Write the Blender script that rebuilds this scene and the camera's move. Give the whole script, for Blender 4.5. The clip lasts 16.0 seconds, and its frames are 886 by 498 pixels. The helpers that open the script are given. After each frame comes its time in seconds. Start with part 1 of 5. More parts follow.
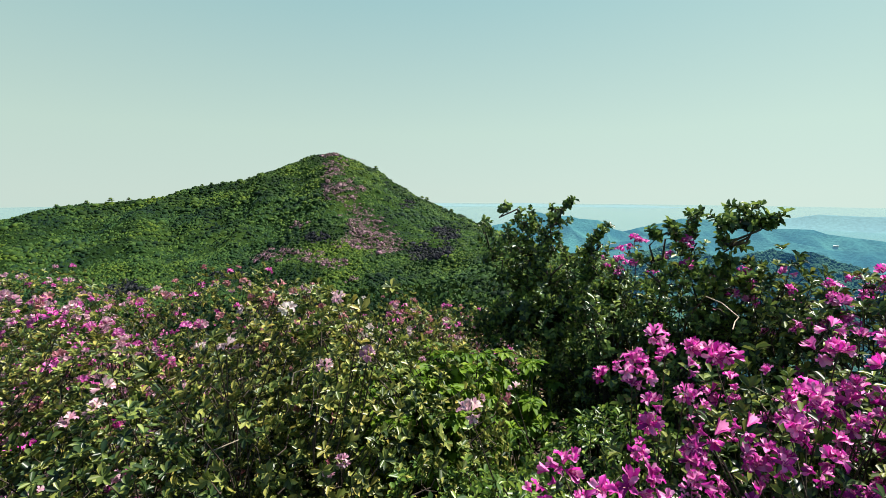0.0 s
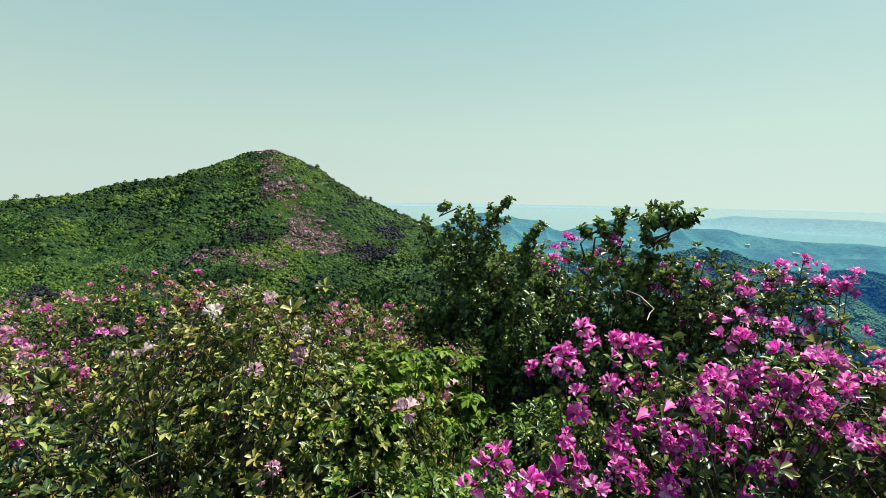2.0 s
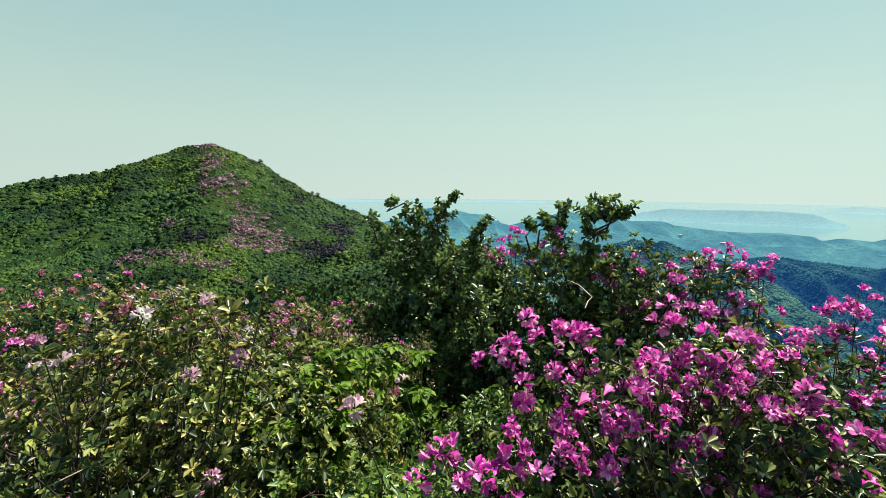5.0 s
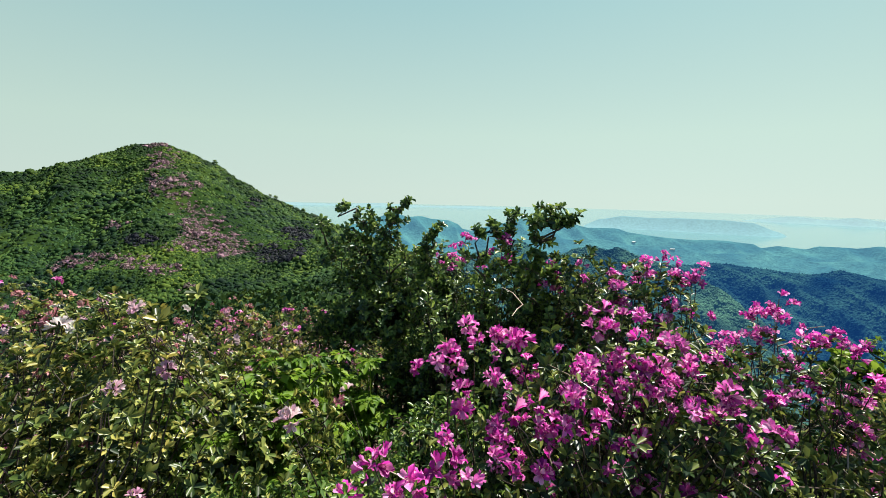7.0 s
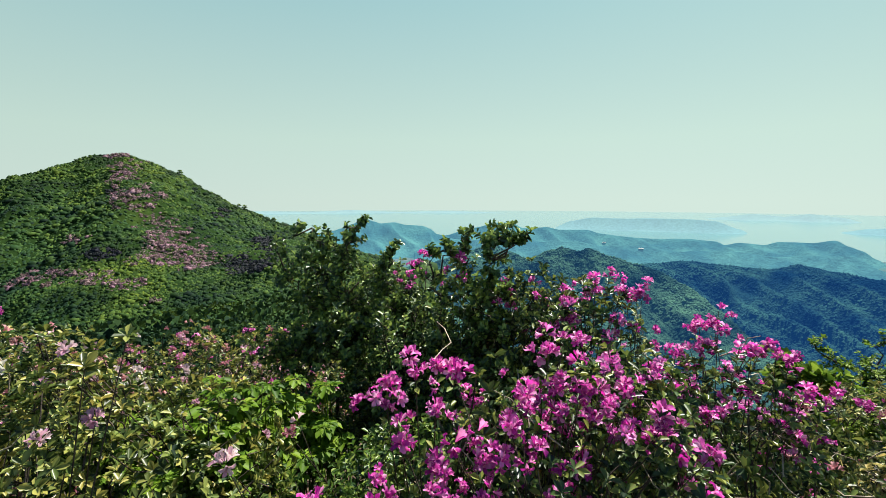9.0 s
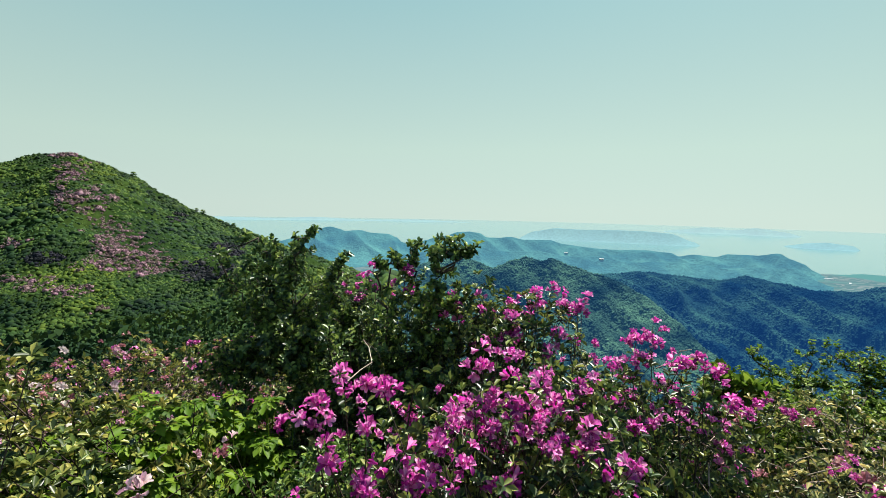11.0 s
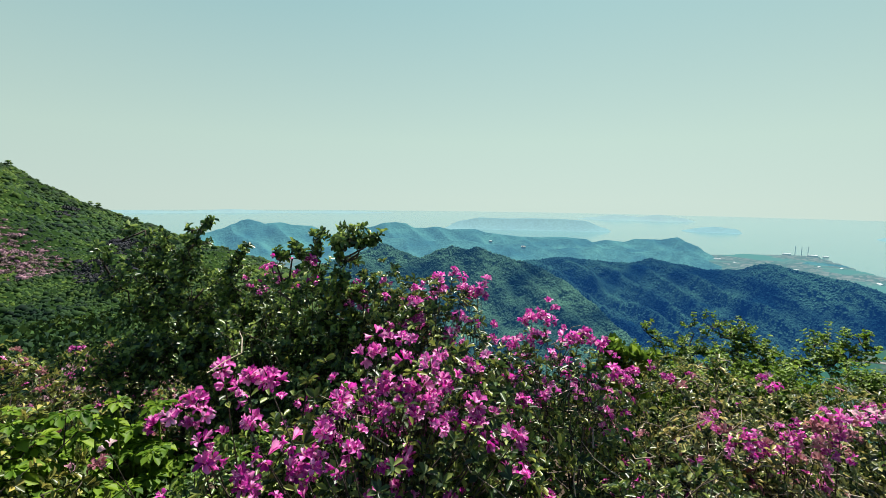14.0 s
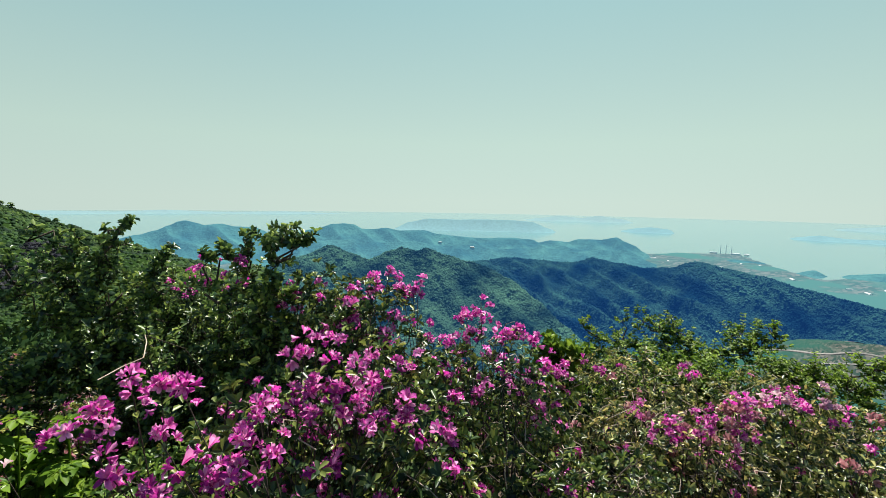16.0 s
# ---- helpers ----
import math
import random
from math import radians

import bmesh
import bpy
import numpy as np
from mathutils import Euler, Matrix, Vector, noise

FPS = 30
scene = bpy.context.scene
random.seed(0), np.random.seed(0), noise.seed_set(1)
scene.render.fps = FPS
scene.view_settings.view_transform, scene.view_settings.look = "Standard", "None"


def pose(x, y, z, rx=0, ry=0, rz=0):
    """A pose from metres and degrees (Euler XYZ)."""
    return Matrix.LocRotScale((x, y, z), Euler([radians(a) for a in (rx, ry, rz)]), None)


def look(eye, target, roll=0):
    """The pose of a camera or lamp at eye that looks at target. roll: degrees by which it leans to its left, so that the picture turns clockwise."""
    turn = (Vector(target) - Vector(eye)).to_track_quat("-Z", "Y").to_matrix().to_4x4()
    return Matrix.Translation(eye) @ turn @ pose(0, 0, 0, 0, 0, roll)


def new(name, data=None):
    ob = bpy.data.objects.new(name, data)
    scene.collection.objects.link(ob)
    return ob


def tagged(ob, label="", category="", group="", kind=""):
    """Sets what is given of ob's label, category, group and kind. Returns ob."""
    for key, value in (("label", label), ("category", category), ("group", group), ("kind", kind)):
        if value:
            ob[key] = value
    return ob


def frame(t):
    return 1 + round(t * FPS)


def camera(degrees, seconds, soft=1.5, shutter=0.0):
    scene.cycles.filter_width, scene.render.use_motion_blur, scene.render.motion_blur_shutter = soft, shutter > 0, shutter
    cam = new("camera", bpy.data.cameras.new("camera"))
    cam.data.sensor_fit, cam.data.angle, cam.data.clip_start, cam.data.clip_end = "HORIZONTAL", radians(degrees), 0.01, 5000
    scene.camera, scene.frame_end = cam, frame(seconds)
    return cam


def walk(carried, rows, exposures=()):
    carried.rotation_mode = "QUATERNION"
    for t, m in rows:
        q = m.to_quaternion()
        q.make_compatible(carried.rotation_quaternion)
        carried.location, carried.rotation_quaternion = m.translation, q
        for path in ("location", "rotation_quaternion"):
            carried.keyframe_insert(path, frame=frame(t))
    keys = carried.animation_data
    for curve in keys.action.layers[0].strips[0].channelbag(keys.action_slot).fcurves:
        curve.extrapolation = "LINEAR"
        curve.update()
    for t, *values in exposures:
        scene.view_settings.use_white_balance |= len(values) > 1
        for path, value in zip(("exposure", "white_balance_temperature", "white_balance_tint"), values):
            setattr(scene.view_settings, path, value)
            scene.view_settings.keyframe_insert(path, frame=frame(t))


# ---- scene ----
cam = camera(88.7, 16.0, soft=0.5)
EYE = 1.5
ROWS = [
    (0, 0.0000, 0.0000, 1.5000, 82.65, -0.04, -2.07),
    (0.5, -0.0014, -0.0023, 1.4953, 82.36, -0.40, -3.83),
    (1, 0.0028, -0.0022, 1.4946, 82.48, -0.27, -5.60),
    (1.5, 0.0098, -0.0042, 1.4959, 82.71, -0.62, -7.47),
    (2, 0.0200, 0.0015, 1.4953, 82.68, -0.64, -9.07),
    (2.5, 0.0262, 0.0032, 1.4945, 82.70, -0.60, -10.11),
    (3, 0.0289, 0.0056, 1.4931, 82.53, -0.85, -11.15),
    (3.5, 0.0261, 0.0045, 1.4925, 82.50, -0.93, -11.70),
    (4, 0.0283, 0.0040, 1.4932, 82.42, -0.75, -12.98),
    (6.5, 0.0520, 0.0023, 1.4906, 82.30, -0.99, -18.92),
    (7, 0.0743, -0.0079, 1.4972, 82.86, -1.28, -20.15),
    (7.5, 0.0922, -0.0163, 1.5031, 82.82, -0.91, -20.57),
    (8, 0.1101, -0.0229, 1.5183, 83.28, -0.53, -20.92),
    (8.5, 0.1281, -0.0295, 1.5345, 83.04, -0.26, -21.90),
    (9, 0.1450, -0.0326, 1.5523, 83.57, -0.07, -23.55),
    (11.5, 0.2180, -0.0623, 1.5703, 84.64, -1.06, -28.52),
    (12, 0.2240, -0.0660, 1.5721, 84.40, -0.72, -29.46),
    (12.5, 0.2282, -0.0768, 1.5703, 84.30, -0.87, -31.03),
    (13, 0.2419, -0.0856, 1.5661, 84.06, -0.93, -33.07),
    (13.5, 0.2593, -0.0970, 1.5639, 83.83, -0.95, -35.61),
    (14, 0.2754, -0.1103, 1.5604, 83.64, -0.70, -37.10),
    (14.5, 0.2894, -0.1246, 1.5582, 83.57, -0.85, -38.69),
    (15, 0.2986, -0.1379, 1.5583, 83.71, -0.51, -39.83),
    (15.5, 0.3089, -0.1534, 1.5548, 83.72, -0.75, -40.82),
    (16, 0.3124, -0.1402, 1.5535, 83.87, -0.96, -43.47),
]
walk(cam, [(t, pose(x, y, z, rx, ry, rz)) for t, x, y, z, rx, ry, rz in ROWS], [(0.0, 1.5), (9.0, 1.5), (12.0, 1.42), (16.0, 1.39)])

# ---- light ----
SUN_AZ, SUN_EL = 58.0, 58.0          # degrees, azimuth clockwise from +y
world = bpy.data.worlds.new("sky")
scene.world = world
world.use_nodes = True
wn, wl = world.node_tree.nodes, world.node_tree.links
wn.clear()
w_out = wn.new("ShaderNodeOutputWorld")
w_bg = wn.new("ShaderNodeBackground")
w_sky = wn.new("ShaderNodeTexSky")
w_sky.sky_type = "NISHITA"
w_sky.sun_disc = False
w_sky.sun_elevation = radians(SUN_EL)
w_sky.sun_rotation = radians(SUN_AZ)
w_sky.altitude = 0.0
w_sky.air_density = 1.0
w_sky.dust_density = 1.0
w_sky.ozone_density = 1.0
w_co = wn.new("ShaderNodeTexCoord")
w_up = wn.new("ShaderNodeVectorMath")
w_up.operation = "MAXIMUM"
w_up.inputs[1].default_value = (-2.0, -2.0, 0.0)
w_lift = wn.new("ShaderNodeVectorMath")
w_lift.operation = "ADD"
w_lift.inputs[1].default_value = (0.0, 0.0, 0.14)
w_hs = wn.new("ShaderNodeHueSaturation")
w_hs.inputs["Saturation"].default_value = 0.62
w_hs.inputs["Value"].default_value = 0.81
w_tint = wn.new("ShaderNodeMix")
w_tint.data_type, w_tint.blend_type = "RGBA", "MULTIPLY"
w_tint.inputs[0].default_value = 1.0
w_tint.inputs[7].default_value = (0.95, 1.2, 1.0, 1)
wl.new(w_co.outputs["Generated"], w_up.inputs[0])
wl.new(w_up.outputs[0], w_lift.inputs[0])
wl.new(w_lift.outputs[0], w_sky.inputs["Vector"])
wl.new(w_sky.outputs[0], w_hs.inputs["Color"])
wl.new(w_hs.outputs[0], w_tint.inputs[6])
w_haze = wn.new("ShaderNodeMix")
w_haze.data_type = "RGBA"
w_haze.inputs[0].default_value = 0.75
w_sep = wn.new("ShaderNodeSeparateXYZ")
wl.new(w_co.outputs["Generated"], w_sep.inputs[0])
w_band = wn.new("ShaderNodeValToRGB")           # haze thick and creamy at the horizon, thinning to clear blue overhead
while len(w_band.color_ramp.elements) < 5:
    w_band.color_ramp.elements.new(0.5)
for w_e, (w_pos, w_col) in zip(w_band.color_ramp.elements, ((0.0, (0.53, 0.61, 0.54)), (0.12, (0.5, 0.63, 0.54)), (0.42, (0.27, 0.49, 0.52)), (0.62, (0.13, 0.27, 0.56)), (1.0, (0.07, 0.15, 0.58)))):
    w_e.position, w_e.color = w_pos, (*w_col, 1)
wl.new(w_sep.outputs["Z"], w_band.inputs[0])
w_gain = wn.new("ShaderNodeVectorMath")
w_gain.operation = "SCALE"
w_gain.inputs["Scale"].default_value = 8.1
wl.new(w_band.outputs[0], w_gain.inputs[0])
wl.new(w_gain.outputs[0], w_haze.inputs[7])
wl.new(w_tint.outputs[2], w_haze.inputs[6])
wl.new(w_haze.outputs[2], w_bg.inputs["Color"])
wl.new(w_bg.outputs[0], w_out.inputs["Surface"])
w_bg.inputs["Strength"].default_value = 0.0525

sun = new("sun", bpy.data.lights.new("sun", "SUN"))
sun.data.energy, sun.data.angle, sun.data.color = 5.0, radians(0.5), (1.0, 0.95, 0.86)
sun_from = Vector((math.sin(radians(SUN_AZ)) * math.cos(radians(SUN_EL)), math.cos(radians(SUN_AZ)) * math.cos(radians(SUN_EL)), math.sin(radians(SUN_EL))))
sun.matrix_world = look(sun_from * 50, (0, 0, 0))

rng = np.random.default_rng(7)


# ---- materials ----
def node_mat(name):
    m = bpy.data.materials.new(name)
    m.use_nodes = True
    nt = m.node_tree
    return m, nt.nodes, nt.links, nt.nodes["Principled BSDF"], nt.nodes["Material Output"]


def ramp(nodes, stops):
    r = nodes.new("ShaderNodeValToRGB")
    e = r.color_ramp.elements
    while len(e) < len(stops):
        e.new(0.5)
    for k, (p, c) in enumerate(stops):
        e[k].position, e[k].color = p, (*c, 1)
    return r


def leafy(name, dark, mid, light, patch=(1, 1, 1), patch_scale=3.0, rough=0.42, through_light=0.3, spec=0.5, amount=0.6, grove=None, vary=0.0):
    """Foliage or petals: colour by leaf, a slow drift of tone over the plant, light coming through."""
    m, n, l, p, out = node_mat(name)
    geo = n.new("ShaderNodeNewGeometry")
    r = ramp(n, [(0.0, dark), (0.5, mid), (1.0, light)])
    l.new(geo.outputs["Random Per Island"], r.inputs[0])
    tc = n.new("ShaderNodeTexCoord")
    nz = n.new("ShaderNodeTexNoise")
    nz.inputs["Scale"].default_value, nz.inputs["Detail"].default_value = patch_scale, 3
    l.new(tc.outputs["Object"], nz.inputs["Vector"])
    rr = ramp(n, [(0.42, (1, 1, 1)), (0.62, patch)])
    l.new(nz.outputs[0], rr.inputs[0])
    mx = n.new("ShaderNodeMix")
    mx.data_type, mx.blend_type = "RGBA", "MULTIPLY"
    mx.inputs[0].default_value = amount
    l.new(r.outputs[0], mx.inputs[6])
    l.new(rr.outputs[0], mx.inputs[7])
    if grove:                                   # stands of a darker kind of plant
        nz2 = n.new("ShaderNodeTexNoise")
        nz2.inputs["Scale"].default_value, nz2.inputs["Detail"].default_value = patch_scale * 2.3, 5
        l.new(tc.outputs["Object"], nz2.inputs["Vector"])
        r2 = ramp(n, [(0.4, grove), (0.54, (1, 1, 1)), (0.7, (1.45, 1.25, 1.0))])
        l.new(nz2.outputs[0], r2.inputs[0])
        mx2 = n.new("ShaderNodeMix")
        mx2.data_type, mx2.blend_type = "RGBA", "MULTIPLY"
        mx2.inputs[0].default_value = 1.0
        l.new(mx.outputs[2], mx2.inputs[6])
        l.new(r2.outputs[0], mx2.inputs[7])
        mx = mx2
    if vary:                                    # older and younger blossoms
        oi = n.new("ShaderNodeObjectInfo")
        r3 = ramp(n, [(0.0, (1 - vary, 1 - vary * 1.4, 1 - vary)), (0.6, (1, 1, 1)), (1.0, (1 + vary * 0.5, 1 + vary * 1.1, 1 + vary * 0.6))])
        l.new(oi.outputs["Random"], r3.inputs[0])
        mx3 = n.new("ShaderNodeMix")
        mx3.data_type, mx3.blend_type = "RGBA", "MULTIPLY"
        mx3.inputs[0].default_value = 1.0
        l.new(mx.outputs[2], mx3.inputs[6])
        l.new(r3.outputs[0], mx3.inputs[7])
        mx = mx3
    l.new(mx.outputs[2], p.inputs["Base Color"])
    p.inputs["Roughness"].default_value = rough
    p.inputs["Specular IOR Level"].default_value = spec
    tr = n.new("ShaderNodeBsdfTranslucent")
    l.new(mx.outputs[2], tr.inputs["Color"])
    ms = n.new("ShaderNodeMixShader")
    ms.inputs[0].default_value = through_light
    l.new(p.outputs[0], ms.inputs[1])
    l.new(tr.outputs[0], ms.inputs[2])
    l.new(ms.outputs[0], out.inputs["Surface"])
    return m


def surface(name, a, b, scale, rough=0.9, fine=8.0, bump=0.3, bump_dist=0.05, c=None, haze_glow=None, haze_strength=0.0, shine=0.2):
    """Two tones at a broad scale, grain at a fine one, and relief. An optional even emission paints distance haze."""
    m, n, l, p, out = node_mat(name)
    tc = n.new("ShaderNodeTexCoord")
    n1, n2 = n.new("ShaderNodeTexNoise"), n.new("ShaderNodeTexNoise")
    n1.inputs["Scale"].default_value, n1.inputs["Detail"].default_value = scale, 4
    n2.inputs["Scale"].default_value, n2.inputs["Detail"].default_value = scale * fine, 6
    l.new(tc.outputs["Object"], n1.inputs["Vector"])
    l.new(tc.outputs["Object"], n2.inputs["Vector"])
    r = ramp(n, [(0.35, a), (0.65, b)] if c is None else [(0.3, a), (0.5, b), (0.7, c)])
    l.new(n1.outputs[0], r.inputs[0])
    g = ramp(n, [(0.3, (0.6, 0.6, 0.6)), (0.7, (1.25, 1.25, 1.25))])
    l.new(n2.outputs[0], g.inputs[0])
    mx = n.new("ShaderNodeMix")
    mx.data_type, mx.blend_type = "RGBA", "MULTIPLY"
    mx.inputs[0].default_value = 0.8
    l.new(r.outputs[0], mx.inputs[6])
    l.new(g.outputs[0], mx.inputs[7])
    l.new(mx.outputs[2], p.inputs["Base Color"])
    bp = n.new("ShaderNodeBump")
    bp.inputs["Strength"].default_value, bp.inputs["Distance"].default_value = bump, bump_dist
    l.new(n2.outputs[0], bp.inputs["Height"])
    l.new(bp.outputs[0], p.inputs["Normal"])
    p.inputs["Roughness"].default_value = rough
    p.inputs["Specular IOR Level"].default_value = shine
    # far things emit an even haze colour, though they are no lamps
    if haze_glow:
        p.inputs["Emission Color"].default_value = (*haze_glow, 1)
        p.inputs["Emission Strength"].default_value = haze_strength
    return m


M_AZALEA = leafy("azalea_leaf", (0.01, 0.024, 0.012), (0.074, 0.118, 0.024), (0.28, 0.3, 0.075), patch=(1.35, 0.9, 0.78), patch_scale=8, through_light=0.28, rough=0.34, spec=0.22)
M_AZALEA_DEEP = leafy("azalea_leaf_deep", (0.009, 0.024, 0.014), (0.04, 0.078, 0.02), (0.2, 0.25, 0.055), patch=(1.3, 0.95, 0.8), patch_scale=7, through_light=0.26, rough=0.34, spec=0.22)
M_BOX = leafy("box_leaf", (0.014, 0.034, 0.02), (0.068, 0.126, 0.034), (0.23, 0.31, 0.075), patch=(1.2, 1.1, 0.8), patch_scale=3, through_light=0.32, rough=0.34, spec=0.28)
M_FRESH = leafy("fresh_leaf", (0.014, 0.038, 0.014), (0.068, 0.128, 0.022), (0.22, 0.29, 0.055), patch=(0.8, 0.95, 0.7), patch_scale=5, through_light=0.32, rough=0.36, spec=0.26)
M_HERB = leafy("herb_leaf", (0.03, 0.075, 0.008), (0.105, 0.19, 0.016), (0.2, 0.28, 0.024), patch=(0.8, 0.95, 0.8), patch_scale=5, through_light=0.42, rough=0.5, spec=0.12)
M_PINE = leafy("tree_leaf", (0.03, 0.065, 0.008), (0.1, 0.17, 0.018), (0.21, 0.29, 0.035), patch=(0.85, 0.95, 0.8), patch_scale=3, through_light=0.38, rough=0.5, spec=0.15)
M_AZALEA_PALE = leafy("azalea_leaf_pale", (0.011, 0.028, 0.016), (0.075, 0.115, 0.03), (0.35, 0.36, 0.12), patch=(1.4, 0.9, 0.8), patch_scale=7, through_light=0.3, rough=0.34, spec=0.26)
M_PETAL = leafy("petal_magenta", (0.18, 0.005, 0.13), (0.5, 0.024, 0.31), (0.82, 0.27, 0.58), patch=(1.2, 2.2, 1.25), patch_scale=55, through_light=0.46, rough=0.5, spec=0.3, vary=0.34)
M_PETAL_ROSE = leafy("petal_rose", (0.36, 0.025, 0.24), (0.56, 0.08, 0.38), (0.78, 0.34, 0.6), patch=(1.1, 1.7, 1.1), patch_scale=55, through_light=0.42, rough=0.55, spec=0.3, vary=0.28)
M_PETAL_PALE = leafy("petal_pale", (0.443, 0.175, 0.309), (0.51, 0.282, 0.376), (0.57, 0.416, 0.443), patch=(1.05, 1.1, 1.0), patch_scale=70, through_light=0.4, rough=0.6, spec=0.25, vary=0.28)
M_PETAL_WHITE = leafy("petal_white", (0.496, 0.402, 0.416), (0.55, 0.483, 0.47), (0.59, 0.537, 0.496), patch=(1.0, 0.97, 0.92), patch_scale=70, through_light=0.4, rough=0.6, spec=0.25, vary=0.28)
M_FADED = leafy("petal_faded", (0.22, 0.07, 0.085), (0.36, 0.15, 0.17), (0.46, 0.26, 0.28), patch=(1.0, 0.8, 0.7), patch_scale=70, through_light=0.35, rough=0.7, spec=0.2, vary=0.28)
M_STAMEN = surface("stamen", (0.6, 0.3, 0.25), (0.7, 0.45, 0.25), 40, rough=0.6)
M_BARK = surface("bark", (0.03, 0.022, 0.018), (0.07, 0.055, 0.042), 25, rough=0.9, bump=0.6, bump_dist=0.004)
M_TWIG = surface("dry_twig", (0.19, 0.15, 0.11), (0.37, 0.31, 0.24), 30, rough=0.85, bump=0.4, bump_dist=0.002)
M_SOIL = surface("soil", (0.0486, 0.034, 0.0227), (0.0972, 0.0729, 0.0486), 2.5, rough=0.95, bump=0.8, bump_dist=0.03)
M_HILL = surface("hill_scrub", (0.008, 0.018, 0.006), (0.014, 0.03, 0.008), 0.05, rough=0.95, fine=14, bump=0.6, bump_dist=0.4, c=(0.026, 0.045, 0.01), shine=0.0)
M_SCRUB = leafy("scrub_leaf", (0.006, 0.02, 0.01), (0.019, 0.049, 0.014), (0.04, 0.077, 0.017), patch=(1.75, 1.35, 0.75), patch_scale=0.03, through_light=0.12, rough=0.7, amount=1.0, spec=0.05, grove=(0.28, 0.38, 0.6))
M_SCRUB_PINK = leafy("scrub_blossom", (0.055, 0.05, 0.045), (0.18, 0.1, 0.125), (0.32, 0.185, 0.24), patch=(0.6, 0.85, 0.5), patch_scale=0.3, through_light=0.2, rough=0.7, spec=0.1)
M_SCRUB_BARE = leafy("scrub_bare", (0.008, 0.01, 0.016), (0.02, 0.02, 0.03), (0.045, 0.045, 0.045), patch=(0.8, 1.1, 0.8), patch_scale=0.3, through_light=0.1, rough=0.8, spec=0.05)
# distance haze is painted into the land: bluish base tones and blue emission
M_RIDGE = surface("forest_near_hazed", (0.007, 0.022, 0.02), (0.046, 0.102, 0.058), 0.02, rough=0.95, fine=22, bump=1.0, bump_dist=3.0, haze_glow=(0.015, 0.085, 0.24), haze_strength=0.125, shine=0.0)
M_RIDGE_B = surface("forest_far_hazed", (0.003, 0.015, 0.02), (0.022, 0.064, 0.042), 0.02, rough=0.95, fine=22, bump=1.0, bump_dist=3.0, haze_glow=(0.012, 0.085, 0.32), haze_strength=0.145, shine=0.0)
M_FAR = surface("hills_haze_blue", (0.012, 0.046, 0.05), (0.036, 0.1, 0.08), 0.012, rough=1, fine=14, bump=0.5, bump_dist=6, haze_glow=(0.1, 0.27, 0.41), haze_strength=0.225, shine=0.0)
# islands and far coast: haze painted as emission, paler the farther they lie
M_FARTHER = surface("hills_haze_pale", (0.0405, 0.081, 0.0972), (0.0486, 0.0972, 0.105), 0.01, rough=1, fine=10, bump=0.3, bump_dist=6, haze_glow=(0.26, 0.44, 0.46), haze_strength=0.335, shine=0.0)
M_FARTHEST = surface("hills_haze_faint", (0.0405, 0.081, 0.0972), (0.0486, 0.0972, 0.105), 0.01, rough=1, fine=10, bump=0.2, bump_dist=6, haze_glow=(0.38, 0.52, 0.5), haze_strength=0.31, shine=0.0)
# concrete far off on the coast, with blue haze painted on as emission
M_CONCRETE_HAZED = surface("concrete_hazed", (0.22, 0.23, 0.22), (0.3, 0.3, 0.29), 0.2, rough=0.8, haze_glow=(0.14, 0.31, 0.38), haze_strength=0.2)
M_WHITE = surface("white_roof", (0.34, 0.36, 0.36), (0.42, 0.43, 0.42), 0.2, rough=0.6)
M_ROAD = surface("road_surface", (0.09, 0.09, 0.085), (0.14, 0.135, 0.125), 0.05, rough=0.9)
M_STONE = surface("stone", (0.2, 0.14, 0.1), (0.34, 0.26, 0.2), 8, rough=0.9, bump=0.6, bump_dist=0.02)


def fields_mat(name, haze_glow, wood, tone=1.0, fine=1.0):
    m, n, l, p, out = node_mat(name)
    tc = n.new("ShaderNodeTexCoord")
    mp = n.new("ShaderNodeMapping")
    mp.inputs["Scale"].default_value = (0.045, 0.1, 1)
    mp.inputs["Rotation"].default_value = (0, 0, 0.5)
    l.new(tc.outputs["Object"], mp.inputs["Vector"])
    vo = n.new("ShaderNodeTexVoronoi")
    vo.inputs["Scale"].default_value = fine
    l.new(mp.outputs[0], vo.inputs["Vector"])
    sp = n.new("ShaderNodeSeparateColor")
    l.new(vo.outputs["Color"], sp.inputs[0])
    r = ramp(n, [(q, tuple(k * tone for k in c)) for q, c in ((0.0, (0.02, 0.045, 0.03)), (0.35, (0.05, 0.07, 0.045)), (0.55, (0.09, 0.09, 0.07)), (0.8, (0.19, 0.17, 0.14)), (1.0, (0.06, 0.08, 0.055)))])
    l.new(sp.outputs[0], r.inputs[0])
    nz = n.new("ShaderNodeTexNoise")
    nz.inputs["Scale"].default_value, nz.inputs["Detail"].default_value = 0.006, 5
    l.new(tc.outputs["Object"], nz.inputs["Vector"])
    rk = ramp(n, [(wood - 0.04, (0, 0, 0)), (wood + 0.04, (1, 1, 1))])
    l.new(nz.outputs[0], rk.inputs[0])
    mx = n.new("ShaderNodeMix")
    mx.data_type = "RGBA"
    l.new(rk.outputs[0], mx.inputs[0])
    mx.inputs[7].default_value = (0.012, 0.045, 0.03, 1)
    l.new(r.outputs[0], mx.inputs[6])
    l.new(mx.outputs[2], p.inputs["Base Color"])
    p.inputs["Roughness"].default_value = 0.95
    p.inputs["Specular IOR Level"].default_value = 0.0
    # haze over the fields, painted as an even blue emission
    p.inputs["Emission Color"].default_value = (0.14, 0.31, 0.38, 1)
    p.inputs["Emission Strength"].default_value = haze_glow
    return m


